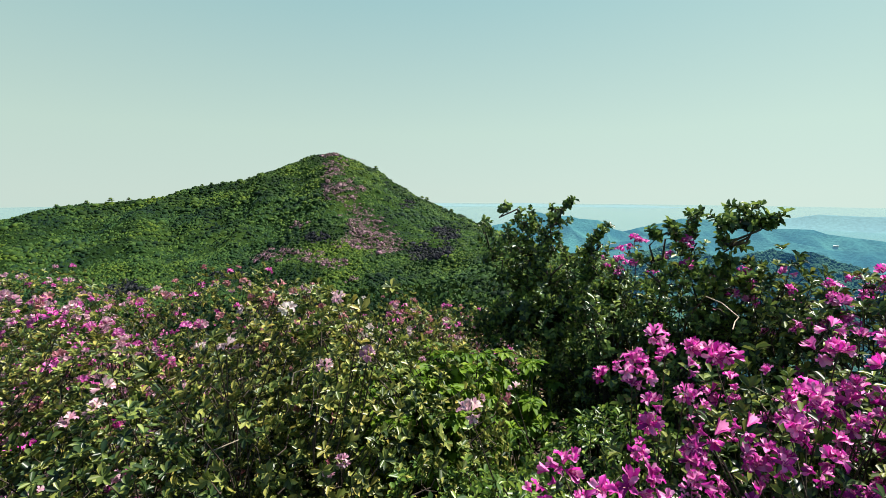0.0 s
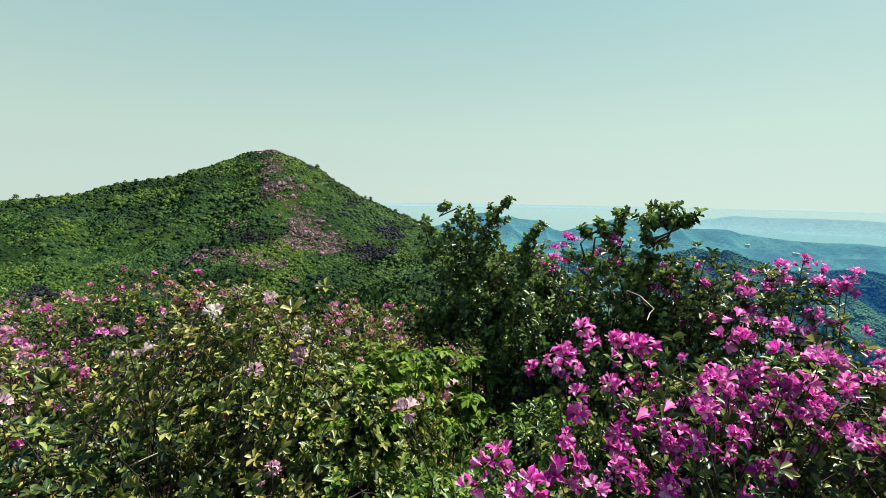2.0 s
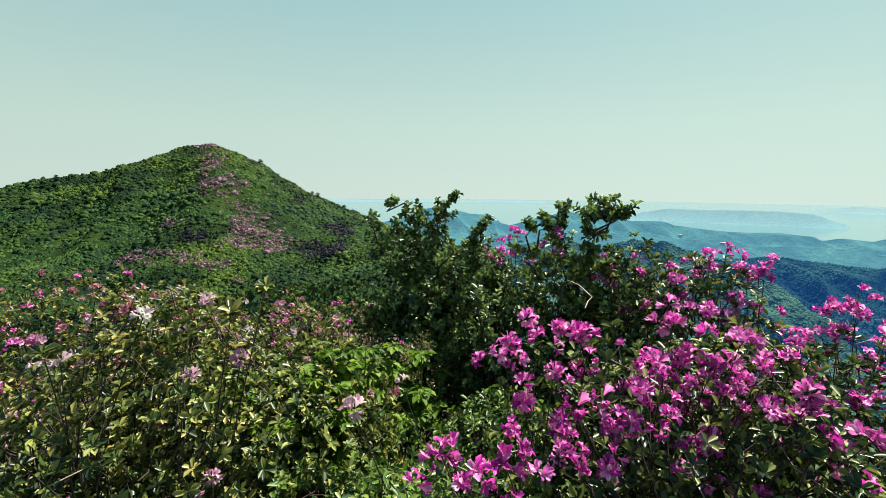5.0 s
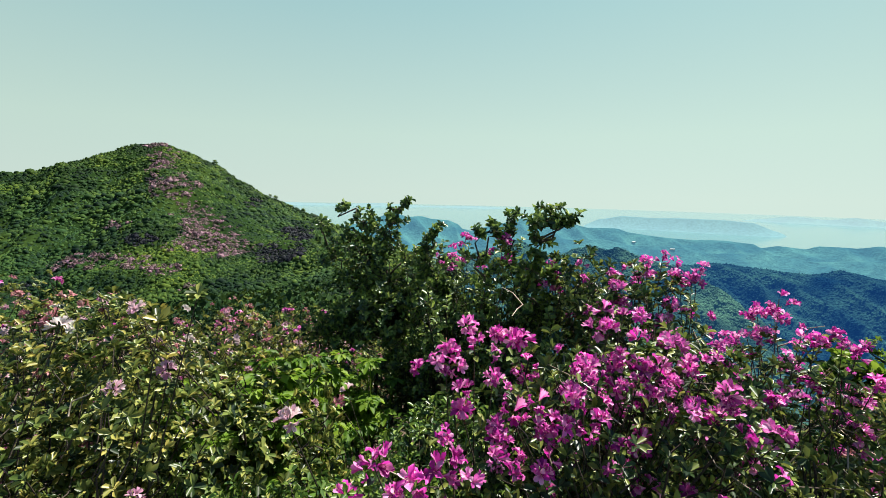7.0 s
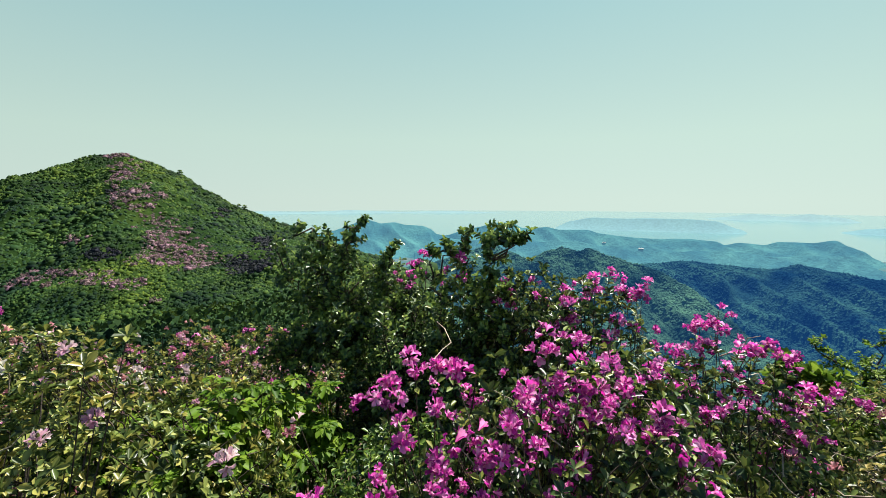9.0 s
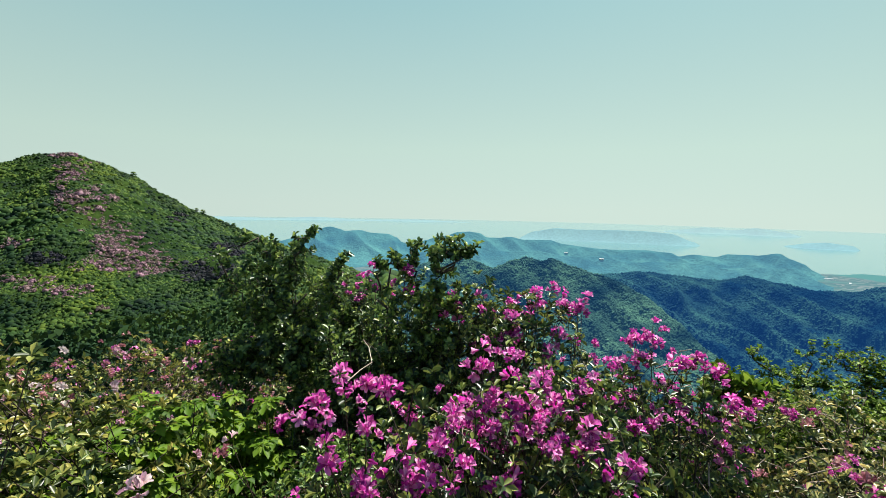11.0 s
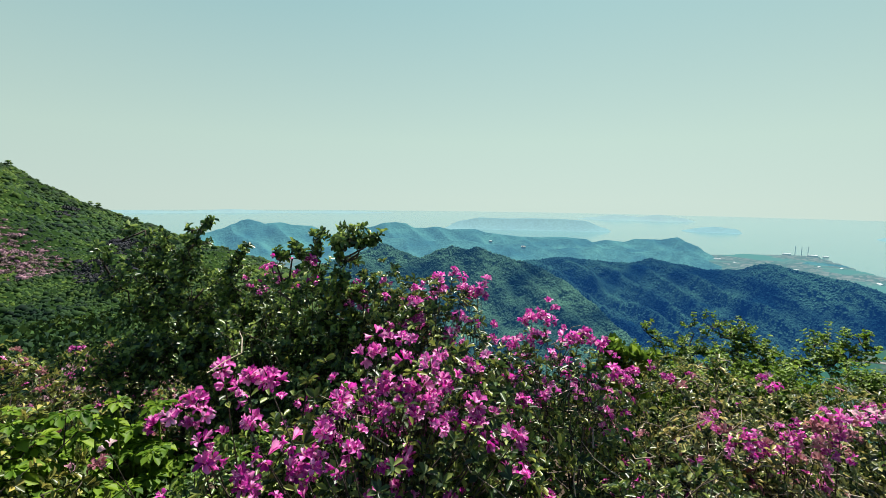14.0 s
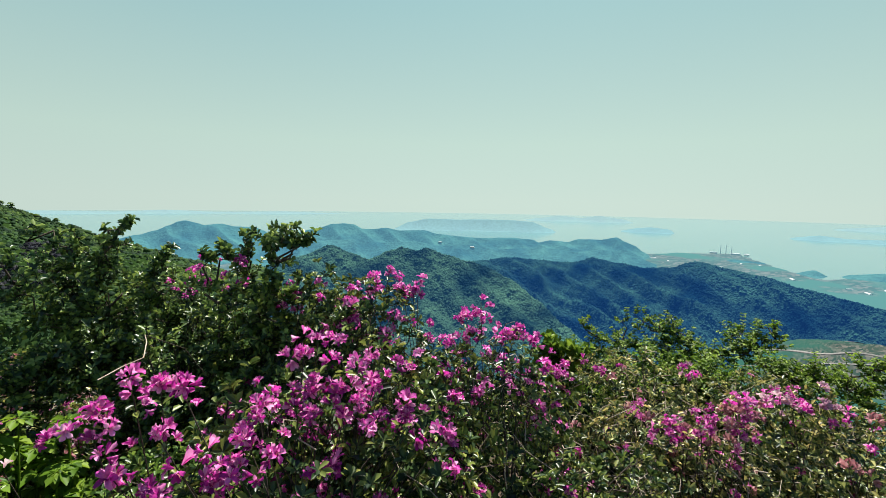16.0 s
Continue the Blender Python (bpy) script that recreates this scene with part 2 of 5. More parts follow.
M_FIELDS = fields_mat("plain_fields_hazed", 0.29, 0.53, 0.34, 1.5)
M_VALLEY = fields_mat("valley_fields_hazed", 0.06, 0.54, 0.42, 3.2)


def water_mat():
    m, n, l, p, out = node_mat("sea_water_hazed")
    p.inputs["Base Color"].default_value = (0.045, 0.125, 0.13, 1)
    p.inputs["Roughness"].default_value = 0.15
    p.inputs["Specular IOR Level"].default_value = 0.55
    tc = n.new("ShaderNodeTexCoord")
    nz = n.new("ShaderNodeTexNoise")
    nz.inputs["Scale"].default_value, nz.inputs["Detail"].default_value = 0.03, 6
    l.new(tc.outputs["Object"], nz.inputs["Vector"])
    bp = n.new("ShaderNodeBump")
    bp.inputs["Strength"].default_value, bp.inputs["Distance"].default_value = 0.05, 1.0
    l.new(nz.outputs[0], bp.inputs["Height"])
    l.new(bp.outputs[0], p.inputs["Normal"])
    # sea haze painted on: the water emits a faint pale colour all over
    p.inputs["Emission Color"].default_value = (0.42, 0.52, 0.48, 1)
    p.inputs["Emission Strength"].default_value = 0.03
    return m


M_SEA = water_mat()


# ---- mesh helpers ----
def mesh(name, verts, faces, mats, smooth=False, slots=None):
    """A mesh from arrays; all faces have as many corners as faces has columns."""
    verts, faces = np.asarray(verts, np.float32), np.asarray(faces, np.int32)
    me = bpy.data.meshes.new(name)
    k = faces.shape[1]
    me.vertices.add(len(verts))
    me.vertices.foreach_set("co", verts.ravel())
    me.loops.add(faces.size)
    me.loops.foreach_set("vertex_index", faces.ravel())
    me.polygons.add(len(faces))
    me.polygons.foreach_set("loop_start", np.arange(0, faces.size, k, dtype=np.int32))
    if slots is not None:
        me.polygons.foreach_set("material_index", np.asarray(slots, np.int32))
    if smooth:
        me.polygons.foreach_set("use_smooth", np.ones(len(faces), bool))
    for m in mats if isinstance(mats, (list, tuple)) else [mats]:
        me.materials.append(m)
    me.update(calc_edges=True)
    me.validate()
    return me


def part(name, me, parent, label="", kind=""):
    ob = new(name, me)
    ob.parent = parent
    if label or kind:
        tagged(ob, label=label, kind=kind)
    return ob


def unit(v):
    return v / np.maximum(np.linalg.norm(v, axis=-1, keepdims=True), 1e-9)


def leaves(at, way, up, length, width, cup=0.12, droop=0.1):
    """Blunt leaves, broadest beyond the middle and folded along the midrib. All inputs are arrays, a row a leaf."""
    n = len(at)
    way = unit(way)
    side = unit(np.cross(way, up) + 1e-6)
    nrm = np.cross(side, way)
    length, width = np.broadcast_to(length, n)[:, None], np.broadcast_to(width, n)[:, None]
    tip = at + way * length - nrm * length * droop
    lift = nrm * width * cup
    p1, p2 = at + way * length * 0.36, at + way * length * 0.74 - nrm * length * droop * 0.45
    v = np.stack([at, p1 + side * width * 0.36 + lift, p2 + side * width * 0.5 + lift * 1.5, tip, p2 - side * width * 0.5 + lift * 1.5, p1 - side * width * 0.36 + lift], 1).reshape(-1, 3)
    b = (np.arange(n) * 6)[:, None]
    return v, np.concatenate([b + [[0, 1, 2, 3]], b + [[0, 3, 4, 5]]], 1).reshape(-1, 4)


def tubes(paths, sides=4):
    """Tapered tubes along paths: (points, radius at start, radius at end)."""
    vs, fs, base = [], [], 0
    for pts, r0, r1 in paths:
        pts = np.asarray(pts, float)
        k = len(pts)
        d = unit(np.gradient(pts, axis=0))
        ref = np.where(np.abs(d[:, 2:3]) > 0.9, [[1.0, 0, 0]], [[0, 0, 1.0]])
        a = unit(np.cross(d, ref))
        b = np.cross(d, a)
        rad = np.linspace(r0, r1, k)[:, None, None]
        ang = np.linspace(0, 2 * np.pi, sides, endpoint=False)[None, :, None]
        vs.append((pts[:, None] + rad * (a[:, None] * np.cos(ang) + b[:, None] * np.sin(ang))).reshape(-1, 3))
        i, j = np.meshgrid(np.arange(k - 1), np.arange(sides), indexing="ij")
        j2 = (j + 1) % sides
        fs.append(np.stack([i * sides + j, i * sides + j2, (i + 1) * sides + j2, (i + 1) * sides + j], -1).reshape(-1, 4) + base)
        base += k * sides
    return np.concatenate(vs), np.concatenate(fs)


def join(pairs):
    vs, fs, b = [], [], 0
    for v, f in pairs:
        vs.append(v)
        fs.append(f + b)
        b += len(v)
    return np.concatenate(vs), np.concatenate(fs)


def fbm(x, y, seed=0, octaves=4):
    """Smooth value noise on arrays, about -1 to 1."""
    total, amp, norm = np.zeros_like(x, float), 1.0, 0.0
    for o in range(octaves):
        gx, gy = np.floor(x), np.floor(y)
        fx, fy = x - gx, y - gy
        fx, fy = fx * fx * (3 - 2 * fx), fy * fy * (3 - 2 * fy)

        def h(i, j):
            s = np.sin(i * 127.1 + j * 311.7 + (seed + o * 17) * 74.7) * 43758.5453
            return (s - np.floor(s)) * 2 - 1
        total += amp * ((h(gx, gy) * (1 - fx) + h(gx + 1, gy) * fx) * (1 - fy) + (h(gx, gy + 1) * (1 - fx) + h(gx + 1, gy + 1) * fx) * fy)
        norm += amp
        x, y, amp = x * 2.03 + 13.1, y * 2.03 + 7.7, amp * 0.5
    return total / norm


def polar(az, r):
    a = np.radians(az)
    return np.sin(a) * r, np.cos(a) * r


# ---- ground: the summit, its flanks, the plain and the sea bed, one sheet to the horizon ----
SEA = -135.0


def flank(az):
    """Slope of the summit's sides by azimuth."""
    az = np.asarray(az, float)
    return np.interp(az, [-180, -90, -50, 4, 14, 26, 60, 100, 180], [0.3, 0.3, 0.25, 0.24, 0.3, 0.42, 0.46, 0.46, 0.3])


def shore(az):
    return np.interp(az, [-180, -40, 0, 30, 60, 67, 71, 77, 80, 84, 90, 120, 180], [900, 900, 1100, 1350, 1350, 1330, 1450, 1500, 1250, 1100, 1230, 1200, 900])


def ground_z(x, y):
    r = np.hypot(x, y)
    az = np.degrees(np.arctan2(x, y))
    s = flank(az)
    q = np.maximum(r - 2.4, 0)
    z = -s * (np.sqrt(q * q + 1.5) - 1.22) + 0.05 * fbm(x * 0.8, y * 0.8, 3) * np.minimum(r, 3)
    z = z + fbm(x * 0.03, y * 0.03, 5) * np.clip((r - 15) * 0.05, 0, 4)
    plain = SEA + np.clip((shore(az) + 25 * fbm(x * 0.012, y * 0.012, 8) - r) * 0.05, -4, 1.2)
    bench = np.clip((az - 76) / 12, 0, 1) ** 0.7 * np.clip((125 - az) / 15, 0, 1) * np.clip((600 - r) / 80, 0, 1)
    return np.maximum(z, plain + bench * (21 + 7 * fbm(x * 0.015, y * 0.015, 12)))


def ground():
    az = np.concatenate([np.arange(-180, -60, 3.0), np.arange(-60, 60, 1.0), np.arange(60, 100, 0.5), np.arange(100, 180, 3.0)])
    r = np.concatenate([[0.0], np.geomspace(0.25, 4980, 190)])
    A, R = np.meshgrid(az, r)
    x, y = polar(A, R)
    v = np.stack([x, y, ground_z(x, y)], -1).reshape(-1, 3)
    n = len(az)
    i, j = np.meshgrid(np.arange(len(r) - 1), np.arange(n), indexing="ij")
    j2 = (j + 1) % n
    f = np.stack([i * n + j, (i + 1) * n + j, (i + 1) * n + j2, i * n + j2], -1).reshape(-1, 4)
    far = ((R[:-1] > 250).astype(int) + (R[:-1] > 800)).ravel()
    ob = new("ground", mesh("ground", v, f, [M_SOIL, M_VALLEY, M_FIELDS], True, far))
    tagged(ob, "brown summit soil falling away to a plain of fields", "ground", kind="structure")


def sea():
    az = np.arange(0, 360, 3.0)
    r = np.concatenate([np.geomspace(600, 4990, 30)])
    A, R = np.meshgrid(az, r)
    x, y = polar(A, R)
    v = np.stack([x, y, np.full_like(x, SEA)], -1).reshape(-1, 3)
    n = len(az)
    i, j = np.meshgrid(np.arange(len(r) - 1), np.arange(n), indexing="ij")
    j2 = (j + 1) % n
    f = np.stack([i * n + j, (i + 1) * n + j, (i + 1) * n + j2, i * n + j2], -1).reshape(-1, 4)
    tagged(new("water", mesh("water", v, f, M_SEA, True)), "calm pale teal sea with a faint painted haze glow", "sea", kind="structure")


ground()
sea()


# ---- hills and ridges ----
def crest_line(crest, step):
    """Crest points (azimuth, elevation as seen from the summit, distance) to fine samples: azimuth, distance, height."""
    c = np.array(crest, float)
    az = np.arange(c[0, 0], c[-1, 0] + step / 2, step)
    t = np.interp(az, c[:, 0], np.arange(len(c)))
    k = np.clip(t.astype(int), 0, len(c) - 2)
    u = t - k
    u = u * u * (3 - 2 * u) * 0.5 + u * 0.5
    el, d = c[k, 1] * (1 - u) + c[k + 1, 1] * u, np.interp(az, c[:, 0], c[:, 2])
    return az, d, EYE + d * np.tan(np.radians(el))


def ridge(name, crest, mat, label, category, back=0.5, depth=120.0, behind=80.0, step=0.25, rows=60, spur=0.3, spur_len=40.0, slant=0.0, rough=1.5, rough_len=9.0, seed=1, concave=1.6, foot_el=None):
    """A ridge under its crest line, falling to the plain (or to a foot at an elevation below the eye), with spurs and gullies
    down its flanks and a bumpy forest skin. depth: how far its near side reaches, one value or (azimuth, value) pairs."""
    az, dist, top = crest_line(crest, step)
    off = np.concatenate([-np.linspace(1, 0, rows) ** 1.3, np.linspace(0, 1, rows // 3)[1:] ** 1.3])
    A, N = np.meshgrid(az, off)
    reach = np.interp(A, *zip(*depth)) if isinstance(depth, list) else np.full(A.shape, depth)
    O = np.where(N < 0, N * reach, N * behind)
    D, Z = np.broadcast_to(dist, A.shape), np.broadcast_to(top, A.shape)
    x, y = polar(A, D + O)
    s = np.radians(A) * D
    run = np.abs(O)
    low = SEA - 4 if foot_el is None else EYE - (D - reach) * math.tan(radians(foot_el))
    drop = np.where(O < 0, (Z - low) * (1 - (1 - np.abs(N)) ** concave), np.maximum(back * run, (Z - SEA + 4) * np.abs(N)))
    bend = 0.3 * run * fbm(s / 120, O / 90, seed + 4)
    u = (s + slant * O + 0.5 * bend) / spur_len + 0.55 * fbm(s / 90, O / 140, seed, 2)
    g = 1.5 * np.abs(np.sin(np.pi * u)) - 0.7 + 0.55 * fbm((s + slant * O) / spur_len * 2.6, O / (spur_len * 1.5), seed + 2, 3)
    z = Z - drop - spur * g * run * np.exp(-run / (0.45 * reach)) * (1 - np.abs(N))
    z = z + rough * fbm(x / rough_len, y / rough_len, seed + 9, 4) * np.clip(run / 20 + 0.4, 0, 1)
    v = np.stack([x, y, z], -1).reshape(-1, 3)
    n = len(az)
    i, j = np.meshgrid(np.arange(len(off) - 1), np.arange(n - 1), indexing="ij")
    f = np.stack([i * n + j, i * n + j + 1, (i + 1) * n + j + 1, (i + 1) * n + j], -1).reshape(-1, 4)
    ob = new(name, mesh(name, v, f, mat, True))
    tagged(ob, label, category, kind="structure")
    return v.reshape(len(off), n, 3), ob


HILL = [(-75, -4.5, 300), (-55, -3.6, 285), (-42.3, -2.65, 270), (-37.4, -1.45, 262), (-30.4, -0.9, 255), (-25, 0.5, 250), (-21.5, 1.1, 245), (-19.1, 2.05, 240), (-15.9, 3.25, 236), (-13.3, 4.2, 232),
        (-11.3, 4.55, 230), (-9, 3.8, 228), (-6.1, 2.45, 224), (-3.9, 0.75, 220), (0.2, -1.35, 214), (3.2, -2.75, 206), (6.8, -4.3, 196), (8.9, -5.1, 188), (12, -6.4, 178), (16, -8.2, 165), (22, -11.5, 150)]
hill_grid, hill_ob = ridge("hill", HILL, M_HILL, "steep green hill covered in low scrub with a blossoming spur", "hill", back=0.4, depth=140, behind=60, step=0.5, rows=70, spur=0.2, spur_len=55, slant=-0.5, concave=1.15, rough=2.3, rough_len=8, seed=2, foot_el=16)

RIDGE_A = [(14, -9.5, 470), (22, -8.2, 490), (26, -7.0, 505), (29.6, -5.65, 520), (32.3, -6.75, 522), (34.2, -7.55, 524), (36.8, -6.4, 522), (38.4, -5.95, 520), (40.1, -6.4, 516), (41.6, -5.95, 512), (44, -6.85, 506),
           (46.9, -7.65, 498), (48.9, -8.1, 490), (52, -9.6, 470), (55.6, -12.1, 440), (59.1, -14.9, 405), (62, -17.0, 380), (66, -19, 370)]
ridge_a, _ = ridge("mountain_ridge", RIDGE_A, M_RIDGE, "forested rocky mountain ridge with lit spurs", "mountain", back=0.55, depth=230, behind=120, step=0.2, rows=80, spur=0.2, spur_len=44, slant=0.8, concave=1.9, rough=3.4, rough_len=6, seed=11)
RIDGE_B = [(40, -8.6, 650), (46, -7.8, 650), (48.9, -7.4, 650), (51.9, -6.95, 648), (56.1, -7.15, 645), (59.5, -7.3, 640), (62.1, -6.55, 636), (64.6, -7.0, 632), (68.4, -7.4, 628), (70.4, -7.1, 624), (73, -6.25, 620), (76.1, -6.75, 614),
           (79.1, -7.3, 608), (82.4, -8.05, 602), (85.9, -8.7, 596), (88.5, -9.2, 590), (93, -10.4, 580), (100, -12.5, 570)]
ridge_b, _ = ridge("mountain_ridge", RIDGE_B, M_RIDGE_B, "forested mountain ridge under painted blue haze, descending to the fields", "mountain", back=0.5, depth=[(74, 310), (80, 260), (83, 130), (90, 100)], behind=140, step=0.2, rows=80, spur=0.34, spur_len=44, slant=0.9, concave=1.9, rough=3.0, rough_len=7, seed=21)
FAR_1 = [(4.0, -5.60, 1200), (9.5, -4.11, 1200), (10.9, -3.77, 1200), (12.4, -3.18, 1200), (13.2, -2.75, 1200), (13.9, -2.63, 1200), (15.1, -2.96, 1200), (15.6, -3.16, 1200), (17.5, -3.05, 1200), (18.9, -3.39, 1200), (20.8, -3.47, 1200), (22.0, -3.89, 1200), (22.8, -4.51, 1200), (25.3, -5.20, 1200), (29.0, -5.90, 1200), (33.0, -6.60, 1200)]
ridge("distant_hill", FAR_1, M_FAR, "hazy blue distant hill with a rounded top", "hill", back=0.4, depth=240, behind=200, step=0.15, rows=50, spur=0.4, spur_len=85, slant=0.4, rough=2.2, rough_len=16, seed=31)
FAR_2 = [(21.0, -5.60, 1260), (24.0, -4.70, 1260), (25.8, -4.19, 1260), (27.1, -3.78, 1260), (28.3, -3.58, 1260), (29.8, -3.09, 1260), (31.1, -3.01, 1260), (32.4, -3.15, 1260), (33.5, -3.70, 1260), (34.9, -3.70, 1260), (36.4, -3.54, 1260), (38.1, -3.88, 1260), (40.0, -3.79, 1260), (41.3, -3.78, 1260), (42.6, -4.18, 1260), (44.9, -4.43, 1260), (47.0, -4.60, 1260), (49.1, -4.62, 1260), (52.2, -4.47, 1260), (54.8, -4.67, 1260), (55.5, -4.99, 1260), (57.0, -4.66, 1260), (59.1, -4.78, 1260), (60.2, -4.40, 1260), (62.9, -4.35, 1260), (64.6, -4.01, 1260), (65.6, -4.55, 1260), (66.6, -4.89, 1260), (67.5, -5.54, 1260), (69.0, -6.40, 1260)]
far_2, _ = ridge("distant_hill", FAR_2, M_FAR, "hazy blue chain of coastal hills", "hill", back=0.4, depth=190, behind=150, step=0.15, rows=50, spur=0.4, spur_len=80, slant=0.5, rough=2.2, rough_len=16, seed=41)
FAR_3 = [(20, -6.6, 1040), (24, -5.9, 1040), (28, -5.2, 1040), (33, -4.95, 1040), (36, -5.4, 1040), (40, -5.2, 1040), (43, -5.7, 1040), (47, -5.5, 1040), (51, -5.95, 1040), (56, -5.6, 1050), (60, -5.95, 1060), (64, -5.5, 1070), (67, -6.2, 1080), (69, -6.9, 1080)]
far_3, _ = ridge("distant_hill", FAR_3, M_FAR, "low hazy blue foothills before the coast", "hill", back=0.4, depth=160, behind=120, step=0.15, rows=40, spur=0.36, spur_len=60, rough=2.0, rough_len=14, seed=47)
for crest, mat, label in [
        ([(37, -3.8, 2130), (39.3, -2.75, 2130), (41.8, -2.3, 2130), (45, -2.38, 2130), (48.2, -2.3, 2130), (51.7, -2.3, 2130), (54.5, -2.45, 2130), (56.9, -3.3, 2130), (58, -3.9, 2130)], M_FARTHER, "long island in the sea, pale blue with painted haze"),
        ([(64.4, -3.6, 2400), (65.1, -3.15, 2400), (66.9, -2.8, 2400), (68.1, -2.68, 2400), (70.1, -2.85, 2400), (71, -3.5, 2400)], M_FARTHER, "small island in the sea, pale blue with painted haze"),
        ([(53, -2.3, 3500), (55.2, -2.0, 3500), (57.9, -1.62, 3500), (60.5, -1.85, 3500), (62.5, -1.52, 3500), (65, -1.85, 3500), (67, -2.4, 3500)], M_FARTHEST, "far island made faint by a painted haze glow"),
        ([(80.5, -3.4, 2400), (81.6, -3.05, 2400), (83.3, -2.8, 2400), (85.4, -3.0, 2400), (90, -2.9, 2400), (96, -3.5, 2400)], M_FARTHER, "low island near the coast, pale with painted haze"),
        ([(83, -2.4, 3600), (85.3, -2.0, 3600), (88, -1.72, 3600), (94, -1.8, 3600), (100, -2.4, 3600)], M_FARTHEST, "far island made faint by a painted haze glow"),
        ([(-4, -2.0, 4200), (1.5, -1.58, 4200), (7.5, -1.7, 4200), (12, -1.5, 4200), (18, -1.75, 4200), (24, -1.62, 4200), (30, -1.8, 4200), (36, -2.1, 4200)], M_FARTHEST, "far coastal hills made faint by a painted haze glow"),
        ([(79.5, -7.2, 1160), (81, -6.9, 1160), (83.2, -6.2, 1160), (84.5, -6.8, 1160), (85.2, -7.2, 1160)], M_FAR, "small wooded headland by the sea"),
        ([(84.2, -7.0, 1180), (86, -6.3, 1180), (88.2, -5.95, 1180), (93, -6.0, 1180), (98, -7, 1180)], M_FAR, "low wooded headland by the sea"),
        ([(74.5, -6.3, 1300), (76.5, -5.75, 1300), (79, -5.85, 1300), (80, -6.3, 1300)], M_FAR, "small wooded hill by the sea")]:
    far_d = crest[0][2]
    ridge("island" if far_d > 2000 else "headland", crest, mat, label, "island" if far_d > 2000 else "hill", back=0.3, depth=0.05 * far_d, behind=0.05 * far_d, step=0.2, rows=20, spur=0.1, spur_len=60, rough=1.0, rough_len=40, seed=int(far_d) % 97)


# ---- scrub on the hill and the flanks ----
def clumps(at, size, cards, leaf, flat=0.75):
    """Bushes as domes of leaf tufts: a row of at and size a bush."""
    n = len(at)
    at, size = np.repeat(at, cards, 0), np.repeat(size, cards)
    d = unit(rng.normal(size=(n * cards, 3)))
    d[:, 2] = np.abs(d[:, 2]) * 1.1 - 0.1
    pos = at + d * (size * rng.uniform(0.65, 1.0, n * cards))[:, None] * [1, 1, flat]
    way = unit(d + 0.8 * rng.normal(size=d.shape))
    ln = size * leaf * rng.uniform(0.7, 1.4, n * cards)
    side = unit(np.cross(way, unit(d + 0.3 * rng.normal(size=d.shape))) + 1e-6)
    nrm = np.cross(side, way)
    h, w = (way.T * ln * 0.5).T, (side.T * ln * 0.36).T
    bow = (nrm.T * ln * 0.14).T
    v = np.stack([pos - h - bow, pos + w + bow, pos + h - bow, pos - w + bow], 1).reshape(-1, 3)
    return v, np.arange(n * cards * 4).reshape(-1, 4)


def domes(at, size):
    """Rounded tree crowns, a low ball each, uneven."""
    t = (1 + 5 ** 0.5) / 2
    ico = unit(np.array([(-1, t, 0), (1, t, 0), (-1, -t, 0), (1, -t, 0), (0, -1, t), (0, 1, t), (0, -1, -t), (0, 1, -t), (t, 0, -1), (t, 0, 1), (-t, 0, -1), (-t, 0, 1)], float))
    tri = np.array([(0, 11, 5), (0, 5, 1), (0, 1, 7), (0, 7, 10), (0, 10, 11), (1, 5, 9), (5, 11, 4), (11, 10, 2), (10, 7, 6), (7, 1, 8), (3, 9, 4), (3, 4, 2), (3, 2, 6), (3, 6, 8), (3, 8, 9), (4, 9, 5), (2, 4, 11), (6, 2, 10), (8, 6, 7), (9, 8, 1)])
    tri = tri[ico[tri].mean(1)[:, 2] > -0.45]  # the underside never shows
    n = len(at)
    v = at[:, None] + ico[None] * size[:, None, None] * rng.uniform(0.5, 1.3, (n, 12, 1)) * [1, 1, 0.8]
    f = tri[None] + (np.arange(n) * 12)[:, None, None]
    return v.reshape(-1, 3), f.reshape(-1, 3)


def crowns(at, size):
    """Far tree crowns, a low uneven five-sided cone each."""
    n = len(at)
    a = np.arange(5)[None] * 1.2566 + rng.uniform(0, 1.25, (n, 1))
    r = size[:, None] * rng.uniform(0.7, 1.3, (n, 5))
    ring = np.stack([np.cos(a) * r, np.sin(a) * r, -0.25 * r], -1)
    top = rng.normal(size=(n, 1, 3)) * 0.25 * size[:, None, None] * [1, 1, 0] + (size * rng.uniform(0.5, 1.0, n))[:, None, None] * [0, 0, 1]
    v = at[:, None] + np.concatenate([top, ring], 1)
    f = np.array([(0, k + 1, (k + 1) % 5 + 1) for k in range(5)])[None] + (np.arange(n) * 6)[:, None, None]
    return v.reshape(-1, 3), f.reshape(-1, 3)


def on_grid(grid, n, lo=0, hi=None):
    """n random places on a ridge's skin, spread evenly over its azimuths and rows, and where they lie (0 to 1)."""
    g = grid[lo:hi]
    u, w = rng.uniform(0, g.shape[0] - 1.001, n), rng.uniform(0, g.shape[1] - 1.001, n)
    i, j = u.astype(int), w.astype(int)
    a, b = (u - i)[:, None], (w - j)[:, None]
    return g[i, j] * (1 - a) * (1 - b) + g[i + 1, j] * a * (1 - b) + g[i, j + 1] * (1 - a) * b + g[i + 1, j + 1] * a * b


def azel(p):
    return np.degrees(np.arctan2(p[:, 0], p[:, 1])), np.degrees(np.arctan2(p[:, 2] - EYE, np.hypot(p[:, 0], p[:, 1])))


